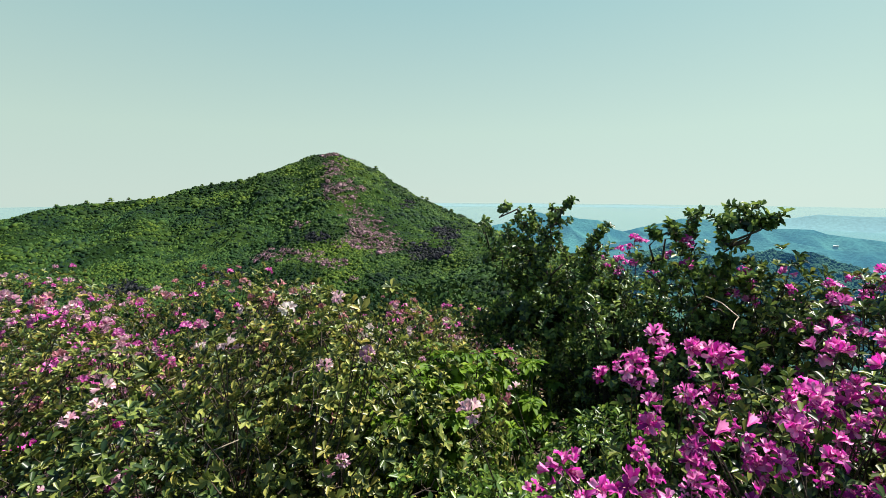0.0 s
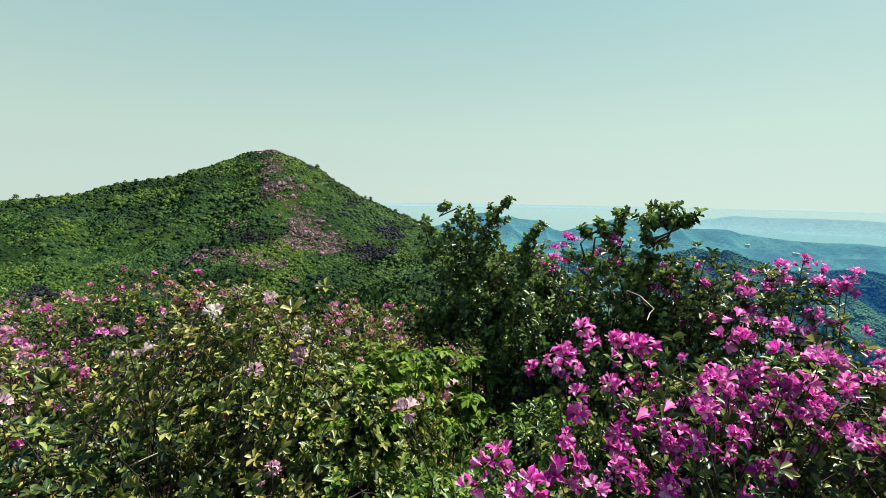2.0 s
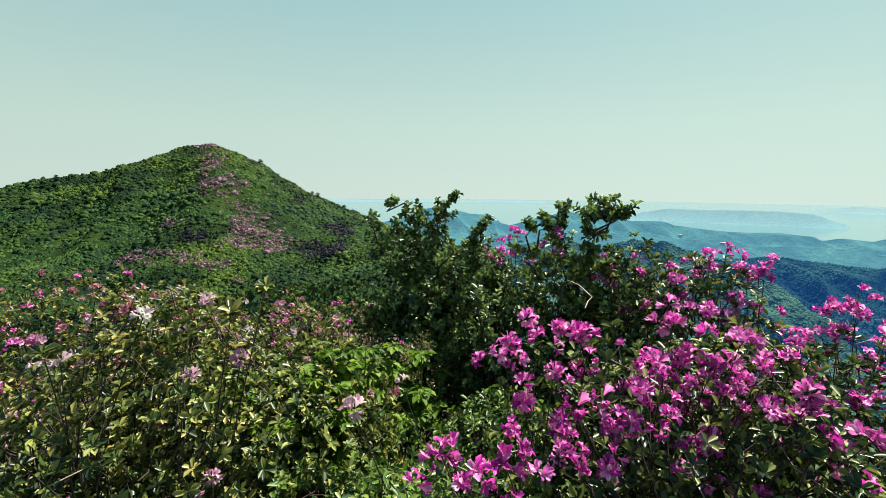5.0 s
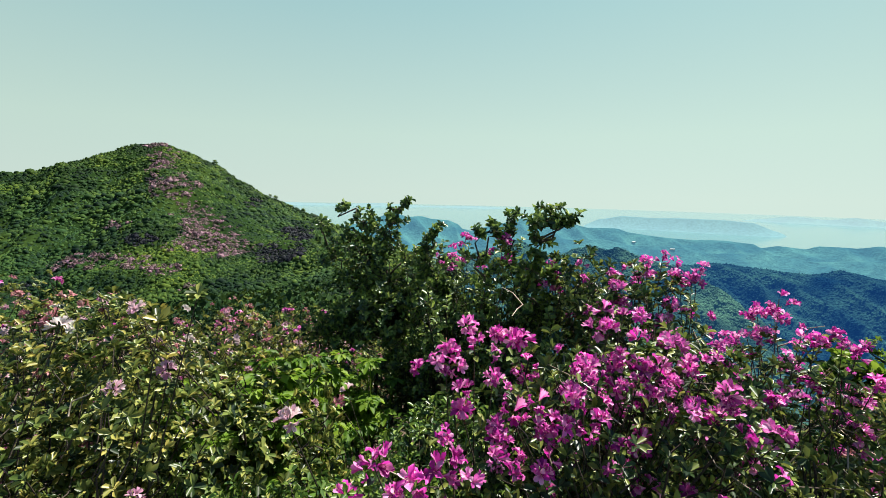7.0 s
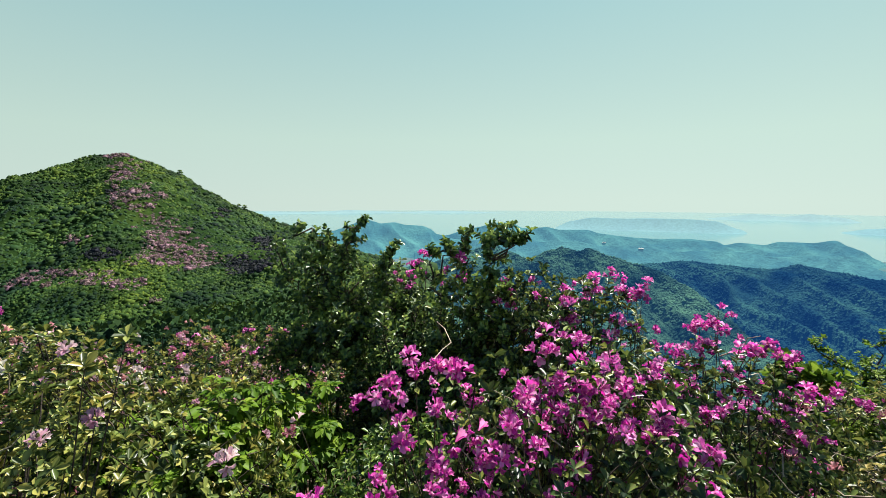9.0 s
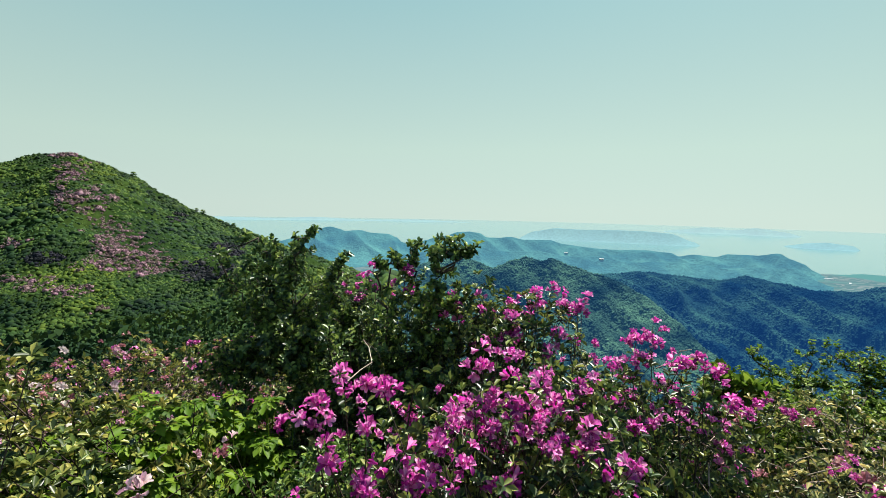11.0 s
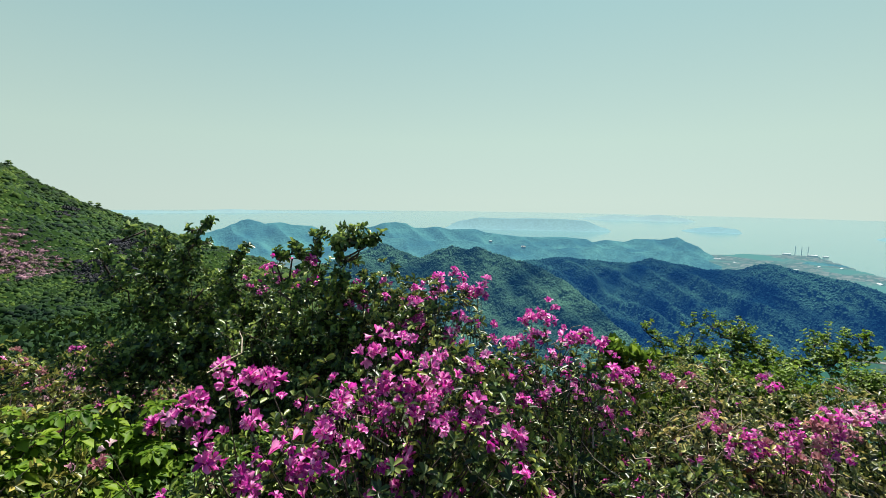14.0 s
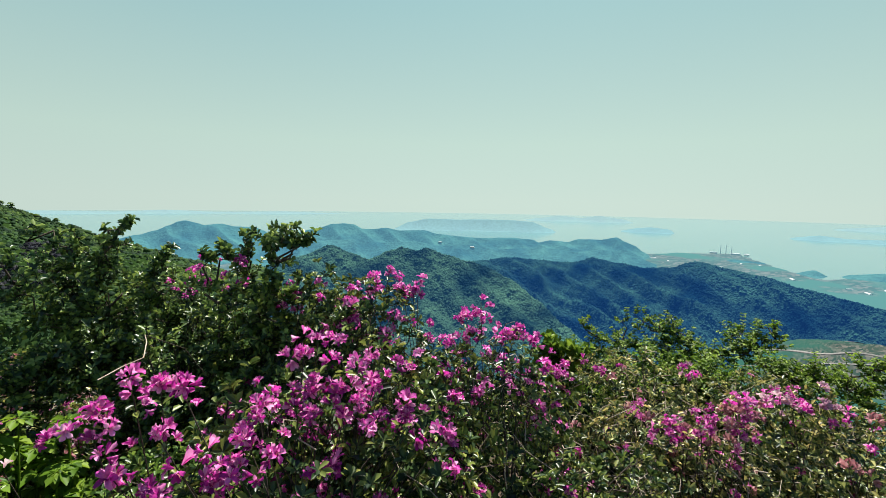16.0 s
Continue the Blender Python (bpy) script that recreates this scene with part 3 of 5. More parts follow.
# the blossoming band down the hill's spur: azimuth and elevation of its middle, half width in degrees
BAND = [(-11.0, 4.6, 1.5), (-11.3, 2.5, 1.0), (-10.6, 0.3, 1.5), (-10.0, -1.2, 1.3), (-7.9, -3.3, 1.7), (-7, -5.0, 2.3), (-7, -6.6, 3.2)]
PATCH = [(-17, -7.9, 4.0, 1.0), (-6, -7.0, 3.6, 1.0), (-11.8, -8.9, 1.8, 0.8), (-9, -11.3, 1.2, 0.4), (-15.5, -4.2, 1.2, 0.5), (-8.6, 0.3, 1.3, 0.6)]
# leafless dark thickets: azimuth, elevation and half sizes
THICKET = [(0.3, -7.6, 3.0, 1.4), (2.4, -5.5, 2.2, 0.9), (-13.6, -5.7, 1.6, 0.7), (-2.4, -1.7, 1.1, 0.6), (-33.5, -10.2, 1.8, 0.9), (-12.5, 0.6, 0.7, 0.5), (-24, -9.6, 2.0, 0.5)]


def blossoming(p):
    az, el = azel(p)
    b = np.array(BAND)[::-1]
    mid, half = np.interp(el, b[:, 1], b[:, 0]), np.interp(el, b[:, 1], b[:, 2])
    k = (np.abs(az - mid + 0.8 * fbm(az * 0.8, el * 0.8, 5)) < half * rng.uniform(0.7, 1.6, len(az))) & (el > -7) & (rng.uniform(size=len(az)) < 0.92)
    for a, e, da, de in PATCH:
        k |= ((az - a) / da) ** 2 + ((el - e) / de) ** 2 < rng.uniform(0.4, 1.2, len(az))
    return k & (rng.uniform(size=len(az)) < 0.62) & (fbm(p[:, 0] / 5, p[:, 1] / 5, 91) > -0.22)


def thicket(p):
    az, el = azel(p)
    k = np.zeros(len(az), bool)
    for a, e, da, de in THICKET:
        k |= ((az - a) / da) ** 2 + ((el - e) / de) ** 2 < rng.uniform(0.3, 1.2, len(az))
    return k & (rng.uniform(size=len(az)) < 0.8)


p = np.concatenate([on_grid(hill_grid, 52000, 2, 76), on_grid(hill_grid, 24000, 0, 24)])
p = p[azel(p)[0] > -48]
pink, dim = blossoming(p), thicket(p)
pink &= ~dim
green = ~pink & ~dim & (rng.uniform(size=len(p)) < 0.4)
sz = np.clip(np.exp(rng.normal(-0.2, 0.4, len(p))), 0.35, 1.8) * (1 + 0.6 * fbm(p[:, 0] / 12, p[:, 1] / 12, 77)) * np.clip(np.hypot(p[:, 0], p[:, 1]) / 200, 0.55, 1)
v, f = domes(p[green], sz[green] * 0.78)
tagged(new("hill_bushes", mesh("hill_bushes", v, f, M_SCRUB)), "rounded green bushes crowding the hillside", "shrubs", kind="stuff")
low = np.concatenate([on_grid(hill_grid, 36000, 2, 76), on_grid(hill_grid, 22000, 0, 24)])
low = low[(azel(low)[0] > -48) & ~blossoming(low) & ~thicket(low)]
v, f = crowns(low, rng.uniform(0.3, 0.75, len(low)) * np.clip(np.hypot(low[:, 0], low[:, 1]) / 200, 0.5, 1))
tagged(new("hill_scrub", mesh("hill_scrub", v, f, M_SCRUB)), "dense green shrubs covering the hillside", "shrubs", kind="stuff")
v, f = clumps(p[pink], sz[pink] * 1.05, 14, 0.42)
tagged(new("hill_blossom_scrub", mesh("hill_blossom_scrub", v, f, M_SCRUB_PINK)), "faded pink azalea thickets down the hill's spur", "shrubs", kind="stuff")
v, f = domes(p[pink], sz[pink] * 0.72)
tagged(new("hill_blossom_bushes", mesh("hill_blossom_bushes", v, f, M_SCRUB_PINK)), "rounded azaleas in faded pink bloom on the spur", "shrubs", kind="stuff")
v, f = domes(p[dim], sz[dim] * 0.8)
tagged(new("hill_bare_bushes", mesh("hill_bare_bushes", v, f, M_SCRUB_BARE)), "dark leafless bushes on the hillside", "shrubs", kind="stuff")
v, f = clumps(p[dim], sz[dim] * 1.05, 14, 0.42)
tagged(new("hill_bare_scrub", mesh("hill_bare_scrub", v, f, M_SCRUB_BARE)), "dark leafless thickets on the hillside", "shrubs", kind="stuff")

r = rng.uniform(2.7 ** 0.5, 110 ** 0.5, 5600) ** 2
a = rng.uniform(-62, 105, len(r))
x, y = polar(a, r)
p = np.stack([x, y, ground_z(x, y)], 1)
sz = np.clip(0.22 + 0.035 * r, 0.25, 1.3) * rng.uniform(0.7, 1.3, len(r))
near = r < 16
v, f = join([clumps(p[near], sz[near] * 1.08, 52, 0.15), clumps(p[~near], sz[~near] * 1.08, 18, 0.27)])
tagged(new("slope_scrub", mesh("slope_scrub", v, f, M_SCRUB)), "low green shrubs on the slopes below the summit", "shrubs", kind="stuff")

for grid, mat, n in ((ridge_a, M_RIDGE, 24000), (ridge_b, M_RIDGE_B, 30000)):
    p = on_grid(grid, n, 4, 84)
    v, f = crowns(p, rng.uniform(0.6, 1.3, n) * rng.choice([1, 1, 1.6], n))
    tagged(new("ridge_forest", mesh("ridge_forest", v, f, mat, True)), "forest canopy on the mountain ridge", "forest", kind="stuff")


# ---- small trees along the hill's crest ----
def crest_tree(az, height, lean):
    a, d, z = crest_line(HILL, 0.1)
    k = int(np.argmin(np.abs(a - az)))
    x, y = polar(a[k], d[k])
    root = new("pine_tree")
    root.location = (x, y, z[k] - 0.4)
    tagged(root, "small dark wind-bent tree standing on the hill crest", "tree", group="trees on the crest")
    h = height
    v, f = tubes([([(0, 0, -0.6), (lean * 0.2, 0, h * 0.4), (lean * 0.7, 0, h * 0.85)], 0.12, 0.04)], 6)
    part("trunk", mesh("trunk", v, f, M_BARK), root)
    c = np.array([(lean * 0.6, 0, h * 0.8), (lean + h * 0.22, 0.2, h * 0.5), (lean - h * 0.26, -0.2, h * 0.46), (lean * 0.8, 0.1, h * 0.9)])
    v, f = clumps(c, np.array([0.42, 0.36, 0.34, 0.26]) * h, 60, 0.4, 0.6)
    w, g = domes(c, np.array([0.33, 0.27, 0.25, 0.18]) * h)
    core = part("crown", mesh("crown", w, g, M_BOX, True), root)
    part("needle_tuft", mesh("needle_tuft", v, f, M_BOX), core, kind="stuff")


for az, h, lean in [(-6.3, 2.2, 0.25), (0.1, 2.2, -0.3), (-0.6, 1.7, 0.15), (3.1, 1.8, 0.2), (-24.8, 1.9, 0.3), (-25.7, 1.7, 0), (-30.4, 1.8, 0.3), (-32.5, 1.7, 0), (-34.0, 2.3, -0.2), (-36, 2.0, 0.2), (-38.3, 1.6, 0)]:
    crest_tree(az, h, lean)


# ---- coastal works on the plain ----
def power_plant():
    root = new("power_plant")
    x, y = polar(75.7, 1480)
    root.location = (x, y, SEA + 1)
    tagged(root, "pale coastal power plant with three tall chimneys", "power plant")
    for k, dx in enumerate((-13, 0, 13)):
        v, f = tubes([([(dx * 0.26, -dx * 0.97, 0), (dx * 0.26, -dx * 0.97, 12), (dx * 0.26, -dx * 0.97, 24)], 1.0, 0.6)], 10)
        part("chimney", mesh("chimney", v, f, M_CONCRETE_HAZED), root)
    for dx, w, h in ((-30, 18, 4), (22, 22, 3.5), (48, 12, 3)):
        bm = bmesh.new()
        bmesh.ops.create_cube(bm, size=1, matrix=pose(dx * 0.26, -dx * 0.97, h / 2, 0, 0, -75) @ Matrix.Diagonal((w, 12, h, 1)))
        bmesh.ops.bevel(bm, geom=bm.edges[:], offset=0.4, segments=1, affect="EDGES")
        me = bpy.data.meshes.new("turbine_hall")
        bm.to_mesh(me)
        bm.free()
        me.materials.append(M_CONCRETE_HAZED)
        part("turbine_hall", me, root)


power_plant()


def greenhouse(az, d, w, l, turn):
    x, y = polar(az, d)
    n = 7
    t = np.linspace(0, np.pi, n)
    prof = np.stack([np.cos(t) * w / 2, np.sin(t) * w * 0.35], 1)
    v = np.concatenate([np.stack([np.full(n, s * l / 2), prof[:, 0], prof[:, 1]], 1) for s in (-1, 1)])
    f = [(i, i + 1, n + i + 1, n + i) for i in range(n - 1)]
    ob = new("greenhouse", mesh("greenhouse", v, f, M_CONCRETE_HAZED, True))
    ob.matrix_world = pose(x, y, float(ground_z(np.array([x]), np.array([y]))[0]) + 0.2, 0, 0, turn)
    tagged(ob, "white plastic greenhouse on the plain", "greenhouse", group="greenhouses on the plain")


for k in range(18):
    greenhouse(float(rng.uniform(68, 90)), float(rng.uniform(900, 1250)), float(rng.uniform(4, 7)), float(rng.uniform(9, 22)), float(rng.choice([-60, 25])))


def hall(az, el, grid, w, l, h):
    """A white-roofed hall on the far hillside."""
    a, e = azel(grid.reshape(-1, 3))
    x, y, z = grid.reshape(-1, 3)[int(np.argmin((a - az) ** 2 + (e - el) ** 2))]
    bm = bmesh.new()
    bmesh.ops.create_cube(bm, size=1, matrix=pose(0, 0, 0, 0, 0, -az) @ Matrix.Diagonal((l, w, h, 1)))
    bmesh.ops.bevel(bm, geom=bm.edges[:], offset=h * 0.2, segments=1, affect="EDGES")
    me = bpy.data.meshes.new("white_hall")
    bm.to_mesh(me)
    bm.free()
    me.materials.append(M_WHITE)
    ob = new("white_hall", me)
    ob.location = (x, y, z + h * 0.2)
    tagged(ob, "long white-roofed hall on the far hillside", "building", group="white halls on the coast")


for az, el, g, l, h in ((42.3, -5.0, far_2, 15, 3), (43.2, -5.25, far_2, 9, 2.4), (47.3, -5.85, far_3, 10, 2.2), (66.2, -5.6, far_2, 12, 2.2)):
    hall(az, el, g, 12, l, h)


def road(points, width, label):
    """A pale track across the plain, a low ribbon with a kerbed edge."""
    c = np.array([polar(a, d) for a, d in points])
    t = np.linspace(0, len(c) - 1, 60)
    c = np.stack([np.interp(t, np.arange(len(c)), c[:, k]) for k in range(2)], 1)
    d = unit(np.gradient(c, axis=0))
    nrm = np.stack([-d[:, 1], d[:, 0]], 1)
    v = []
    for o, lift in ((-0.5, -0.6), (-0.45, 0.5), (0.45, 0.5), (0.5, -0.6)):
        q = c + nrm * o * width
        v.append(np.concatenate([q, (ground_z(q[:, 0], q[:, 1]) + lift)[:, None]], 1))
    v = np.stack(v, 1).reshape(-1, 3)
    i, j = np.meshgrid(np.arange(59), np.arange(3), indexing="ij")
    f = np.stack([i * 4 + j, i * 4 + j + 1, (i + 1) * 4 + j + 1, (i + 1) * 4 + j], -1).reshape(-1, 4)
    tagged(new("road", mesh("road", v, f, M_ROAD)), label, "road", kind="structure")


road([(78, 470), (81, 478), (84, 470), (87, 478), (92, 470)], 4.5, "pale road crossing the valley fields")
road([(83, 430), (86, 445), (90, 440)], 3.5, "pale farm track between valley fields")
road([(84, 560), (86.5, 535), (88, 548), (92, 540)], 3.5, "pale farm track between valley fields")

# ---- shrubs on the summit ----
def blossom_mesh(name, mats, flowers, seed, size=0.05):
    """A truss of open five-petalled flowers with stamens, facing up and outwards."""
    g = np.random.default_rng(seed)
    vs, fs, sl, base = [], [], [], 0
    for k in range(flowers):
        a = 2 * np.pi * (k + g.uniform(-0.3, 0.3)) / max(flowers, 1)
        tilt = g.uniform(0.35, 1.45) if flowers > 1 else g.uniform(0.1, 0.4)
        axis = np.array([math.cos(a) * math.sin(tilt), math.sin(a) * math.sin(tilt), math.cos(tilt)])
        e1 = unit(np.cross(axis, [0.3, 0.2, 1.0]))
        e2 = np.cross(axis, e1)
        c = axis * size * 0.35
        s = size * g.uniform(0.7, 1.15)
        wide = g.uniform(0.0, 1.0)
        for i in range(5):
            b = 2 * np.pi * (i + g.uniform(-0.12, 0.12)) / 5
            d = e1 * math.cos(b) + e2 * math.sin(b)
            t = np.cross(axis, d)
            op = min(1.0, max(0.0, wide + g.uniform(-0.3, 0.3)))
            rows = []
            for out, up, w in ((0.05, 0.0, 0.05), (0.22, 0.62, 0.2), (0.42 + 0.36 * op, 1.08 - 0.22 * op, 0.3), (0.6 + 0.58 * op, 1.42 - 0.8 * op, 0.13)):
                mid = c + (d * out + axis * up) * s
                wv = w * s * g.uniform(0.85, 1.15)
                rf = s * (0.0 if w < 0.1 else 0.24)
                rows += [mid + t * wv + axis * rf * g.uniform(-0.4, 1), mid - axis * rf * 0.45 + t * wv * g.uniform(-0.25, 0.25), mid - t * wv + axis * rf * g.uniform(-0.4, 1)]
            vs.append(np.array(rows))
            for q in range(3):
                k = base + q * 3
                fs += [[k, k + 1, k + 4, k + 3], [k + 1, k + 2, k + 5, k + 4]]
                sl += [0] * 2
            base += 12
        for i in range(5):
            b = g.uniform(0, 2 * np.pi)
            d = unit(axis + 0.35 * (e1 * math.cos(b) + e2 * math.sin(b)))
            t = unit(np.cross(d, [0.1, 0.7, 0.2])) * s * 0.012
            q = c + axis * s * 0.2
            vs.append(np.array([q - t, q + t, q + d * s * 1.2 + t, q + d * s * 1.2 - t]))
            fs.append([base, base + 1, base + 2, base + 3])
            sl.append(1)
            base += 4
    vv, fs, sl = np.concatenate(vs), np.array(fs), np.array(sl)
    made = []
    for k, m in enumerate(mats):
        used, back = np.unique(fs[sl == k], return_inverse=True)
        made.append(mesh(name if k == 0 else "stamen_tuft", vv[used], back.reshape(-1, 4), m, k == 0))
    return made


BLOOM = {}
for key, mat in (("magenta", M_PETAL), ("rose", M_PETAL_ROSE), ("pale", M_PETAL_PALE), ("white", M_PETAL_WHITE), ("faded", M_FADED)):
    BLOOM[key] = [blossom_mesh("blossom_" + key, [mat, M_STAMEN], n, s + 3 * len(key), 0.0148) for s, n in enumerate((3, 4, 3, 5, 2, 4))]


def set_blossom(parent, origin, at, way, kinds, scale=1.0):
    me, tuft = BLOOM[kinds[int(rng.integers(len(kinds)))]][int(rng.integers(6))]
    ob = new("blossom", me)
    ob.parent = parent
    q = Vector(way).to_track_quat("Z", "Y").to_matrix().to_4x4()
    ob.matrix_basis = Matrix.Translation(Vector(at) - Vector(origin)) @ q @ pose(0, 0, 0, 0, 0, float(rng.uniform(0, 360))) @ Matrix.Scale(scale * float(rng.uniform(0.8, 1.2)), 4)
    part("stamen_tuft", tuft, ob)
    return ob


def whorls(tips, ways, leaf, count, width=0.42, spread=0.8, shoot=0.0, flat=1.0):
    """Leaves round each tip; with a shoot length they stand along the last of the twig."""
    n = len(tips)
    t, w = np.repeat(tips, count, 0), np.repeat(ways, count, 0)
    k = np.tile(np.arange(count), n)
    ref = unit(np.cross(w, rng.normal(size=w.shape)[0] + 0.01))
    ref2 = np.cross(w, ref)
    a = k * 2.4 + np.repeat(rng.uniform(0, 6.3, n), count) + rng.normal(size=len(k)) * 0.25
    side = ref * np.cos(a)[:, None] + ref2 * np.sin(a)[:, None]
    back = (k / count * shoot)[:, None]
    sp = np.repeat(rng.uniform(0.7, 1.25, n), count)[:, None] * spread
    way = unit(w * (1 - 0.45 * sp) + side * sp + rng.normal(size=t.shape) * 0.12)
    if flat < 1:
        way = unit(way * [1, 1, flat])
        w = unit(w + [0, 0, 1.5])
    ln = leaf * rng.uniform(0.65, 1.25, len(t))
    return leaves(t - np.repeat(ways, count, 0) * back, way, unit(w + 0.15 * rng.normal(size=t.shape)), ln, ln * width, 0.22, 0.2)


def shrub(name, label, centre, radius, top, leaf_mat, leaf=0.042, count=6, tips=420, bloom=0.0, kinds=("magenta",), key=(), shoot=0.012, width=0.45, spikes=0.06, group="azaleas on the summit", category="shrub", inner=1.1, squash=1.0, dry=0, bloom_size=1.0, blade_label="", skirt=0.34, crowd=0, branches=0, power=3.0):
    """A many-stemmed bush: stems from the ground, twigs to every tip, whorls of leaves, blossoms at a share of the tips and at the key places."""
    cx, cy = centre
    gz = float(ground_z(np.array([cx]), np.array([cy]))[0]) - 0.02
    origin = np.array([cx, cy, gz])
    root = new(name)
    root.location = origin
    tagged(root, label, category, group=group)
    h = top - gz
    # tips over the dome and down its sides
    rho, a = np.sqrt(rng.uniform(0, 1, tips)), rng.uniform(0, 2 * np.pi, tips)
    lump = fbm(cx * 3 + np.cos(a) * rho * 2.3, cy * 3 + np.sin(a) * rho * 2.3, 31, 3)
    zz = h * (1 - (1 - 0.45) * rho ** power) + lump * 0.15 * h - np.abs(rng.normal(size=tips)) * spikes + np.minimum(rng.exponential(spikes * 0.4, tips), 0.05)
    side = rng.uniform(size=tips) < skirt
    rho = np.where(side, np.sqrt(rng.uniform(0.6, 1.0, tips)), rho)
    zz = np.where(side, h * rng.uniform(0.25, 0.9, tips), zz)
    rr = radius * rho * (1 + 0.12 * lump)
    tip = np.stack([np.cos(a) * rr, np.sin(a) * rr * squash, zz], 1)
    out = np.where(side, 1.1, rho * 0.8)
    way = unit(np.stack([np.cos(a) * out, np.sin(a) * out, np.where(side, 0.35, 0.8)], 1) + 0.28 * rng.normal(size=(tips, 3)))
    if len(key):
        kk = np.array([k[:3] for k in key]) - origin
        tip = np.concatenate([kk, tip])
        way = np.concatenate([unit(np.stack([kk[:, 0] * 0.5, kk[:, 1] * 0.5 - 0.25, np.full(len(kk), 0.8)], 1)), way])
    n = len(tip)
    # stems and twigs
    paths = []
    stems = 9
    sa = rng.uniform(0, 2 * np.pi, stems)
    hub = np.stack([np.cos(sa) * radius * 0.55, np.sin(sa) * radius * 0.55 * squash, h * rng.uniform(0.4, 0.62, stems)], 1)
    for q in hub:
        foot = q * [0.15, 0.15, 0]
        m1 = foot + (q - foot) * 0.5 + rng.normal(size=3) * 0.03
        v, f = tubes([(np.array([foot, m1, q]), 0.011, 0.006)], 5)
        part("stem", mesh("stem", v, f, M_BARK), root)
    for k in range(branches):
        e = tip[int(rng.integers(n))] - [0, 0, 0.01]
        q = hub[int(np.argmin(np.linalg.norm(hub - e, axis=1)))]
        u = np.linspace(0, 1, 7)[:, None]
        line = q + (e - q) * u + np.cumsum(rng.normal(size=(7, 3)) * 0.012, 0) * np.sin(u * np.pi) + [0, 0, 0.03] * np.sin(u * np.pi)
        v, f = tubes([(line, 0.0048, 0.0018)], 6)
        part("branch", mesh("branch", v, f, M_BARK, True), root)
    near = np.argmin(np.linalg.norm(tip[:, None] - hub[None] - [0, 0, 0.15], axis=2), 1)
    for k in range(n):
        if k >= len(key) and k % 5 > 1:
            continue
        p0 = hub[near[k]]
        if k >= len(key):
            p0 = p0 + (tip[k] - p0) * float(rng.uniform(0.6, 0.9)) + rng.normal(size=3) * 0.015
        md = (p0 + tip[k]) / 2 + rng.normal(size=3) * 0.02 - way[k] * 0.02
        paths.append((np.array([p0, md, tip[k] - way[k] * 0.005]), 0.0027, 0.0012))
    v, f = tubes(paths, 3)
    part("twig_tangle", mesh("twig_tangle", v, f, M_BARK), root, "thin dark branching twigs", kind="stuff")
    if dry:
        paths = []
        for k in range(dry):
            q = tip[int(rng.integers(len(key), n))] + rng.normal(size=3) * 0.03
            e = q * [0.95, 0.95, 0.92] + rng.normal(size=3) * [0.07, 0.07, 0.03]
            paths.append((np.array([e, e * 0.6 + q * 0.4 + rng.normal(size=3) * 0.016, e * 0.3 + q * 0.7 + rng.normal(size=3) * 0.016, q + [0, 0, 0.006]]), 0.0022, 0.001))
        v, f = tubes(paths, 4)
        part("dry_twig_tangle", mesh("dry_twig_tangle", v, f, M_TWIG), root, "pale dry leafless twigs", kind="stuff")
    # blossoms
    flower = rng.uniform(size=n) < bloom
    flower[: len(key)] = [len(k) < 4 or k[3] != "leaf" for k in key]
    for k in np.nonzero(flower)[0]:
        kd = (key[k][3],) if k < len(key) and len(key[k]) > 3 else kinds
        set_blossom(root, (0, 0, 0), tip[k], way[k], kd, bloom_size * (1.15 if k < len(key) else 1.0))
        for e in range(crowd if k < len(key) else crowd // 2):
            set_blossom(root, (0, 0, 0), tip[k] + rng.normal(size=3) * [0.035, 0.035, 0.022], unit(way[k] + rng.normal(size=3) * 0.5), kd, bloom_size)
    # leaves
    bare = ~flower
    crown = bare.copy()
    crown[len(key):] = False
    bits = [whorls(tip[bare], way[bare], leaf, count, width, 0.95, shoot)]
    if crown.any():                             # tall leading shoots
        bits.append(whorls(tip[crown], way[crown], leaf * 1.35, 9, 0.4, 0.7, 0.02))
    if flower.any():
        bits.append(whorls(tip[flower] - way[flower] * 0.03, way[flower], leaf * 0.85, 4, width, 1.0, 0.02))
    m = int(n * inner)
    if m:
        pick = rng.integers(0, n, m)
        deep = tip[pick] * rng.uniform(0.55, 0.96, (m, 1)) + rng.normal(size=(m, 3)) * 0.03
        deep[:, 2] = np.maximum(deep[:, 2], 0.05)
        bits.append(whorls(deep, unit(way[pick] + 0.5 * rng.normal(size=(m, 3))), leaf, count, width, 0.9, shoot))
    v, f = join(bits)
    part("foliage", mesh("foliage", v, f, leaf_mat), root, blade_label, kind="stuff")
    return root


OLIVE = "azalea bush with olive-green leaf whorls and a few pale blossoms"
PINKISH = "azalea bush with pink blossoms among green leaves"
MAG = "azalea bush thick with bright magenta-pink blossoms"

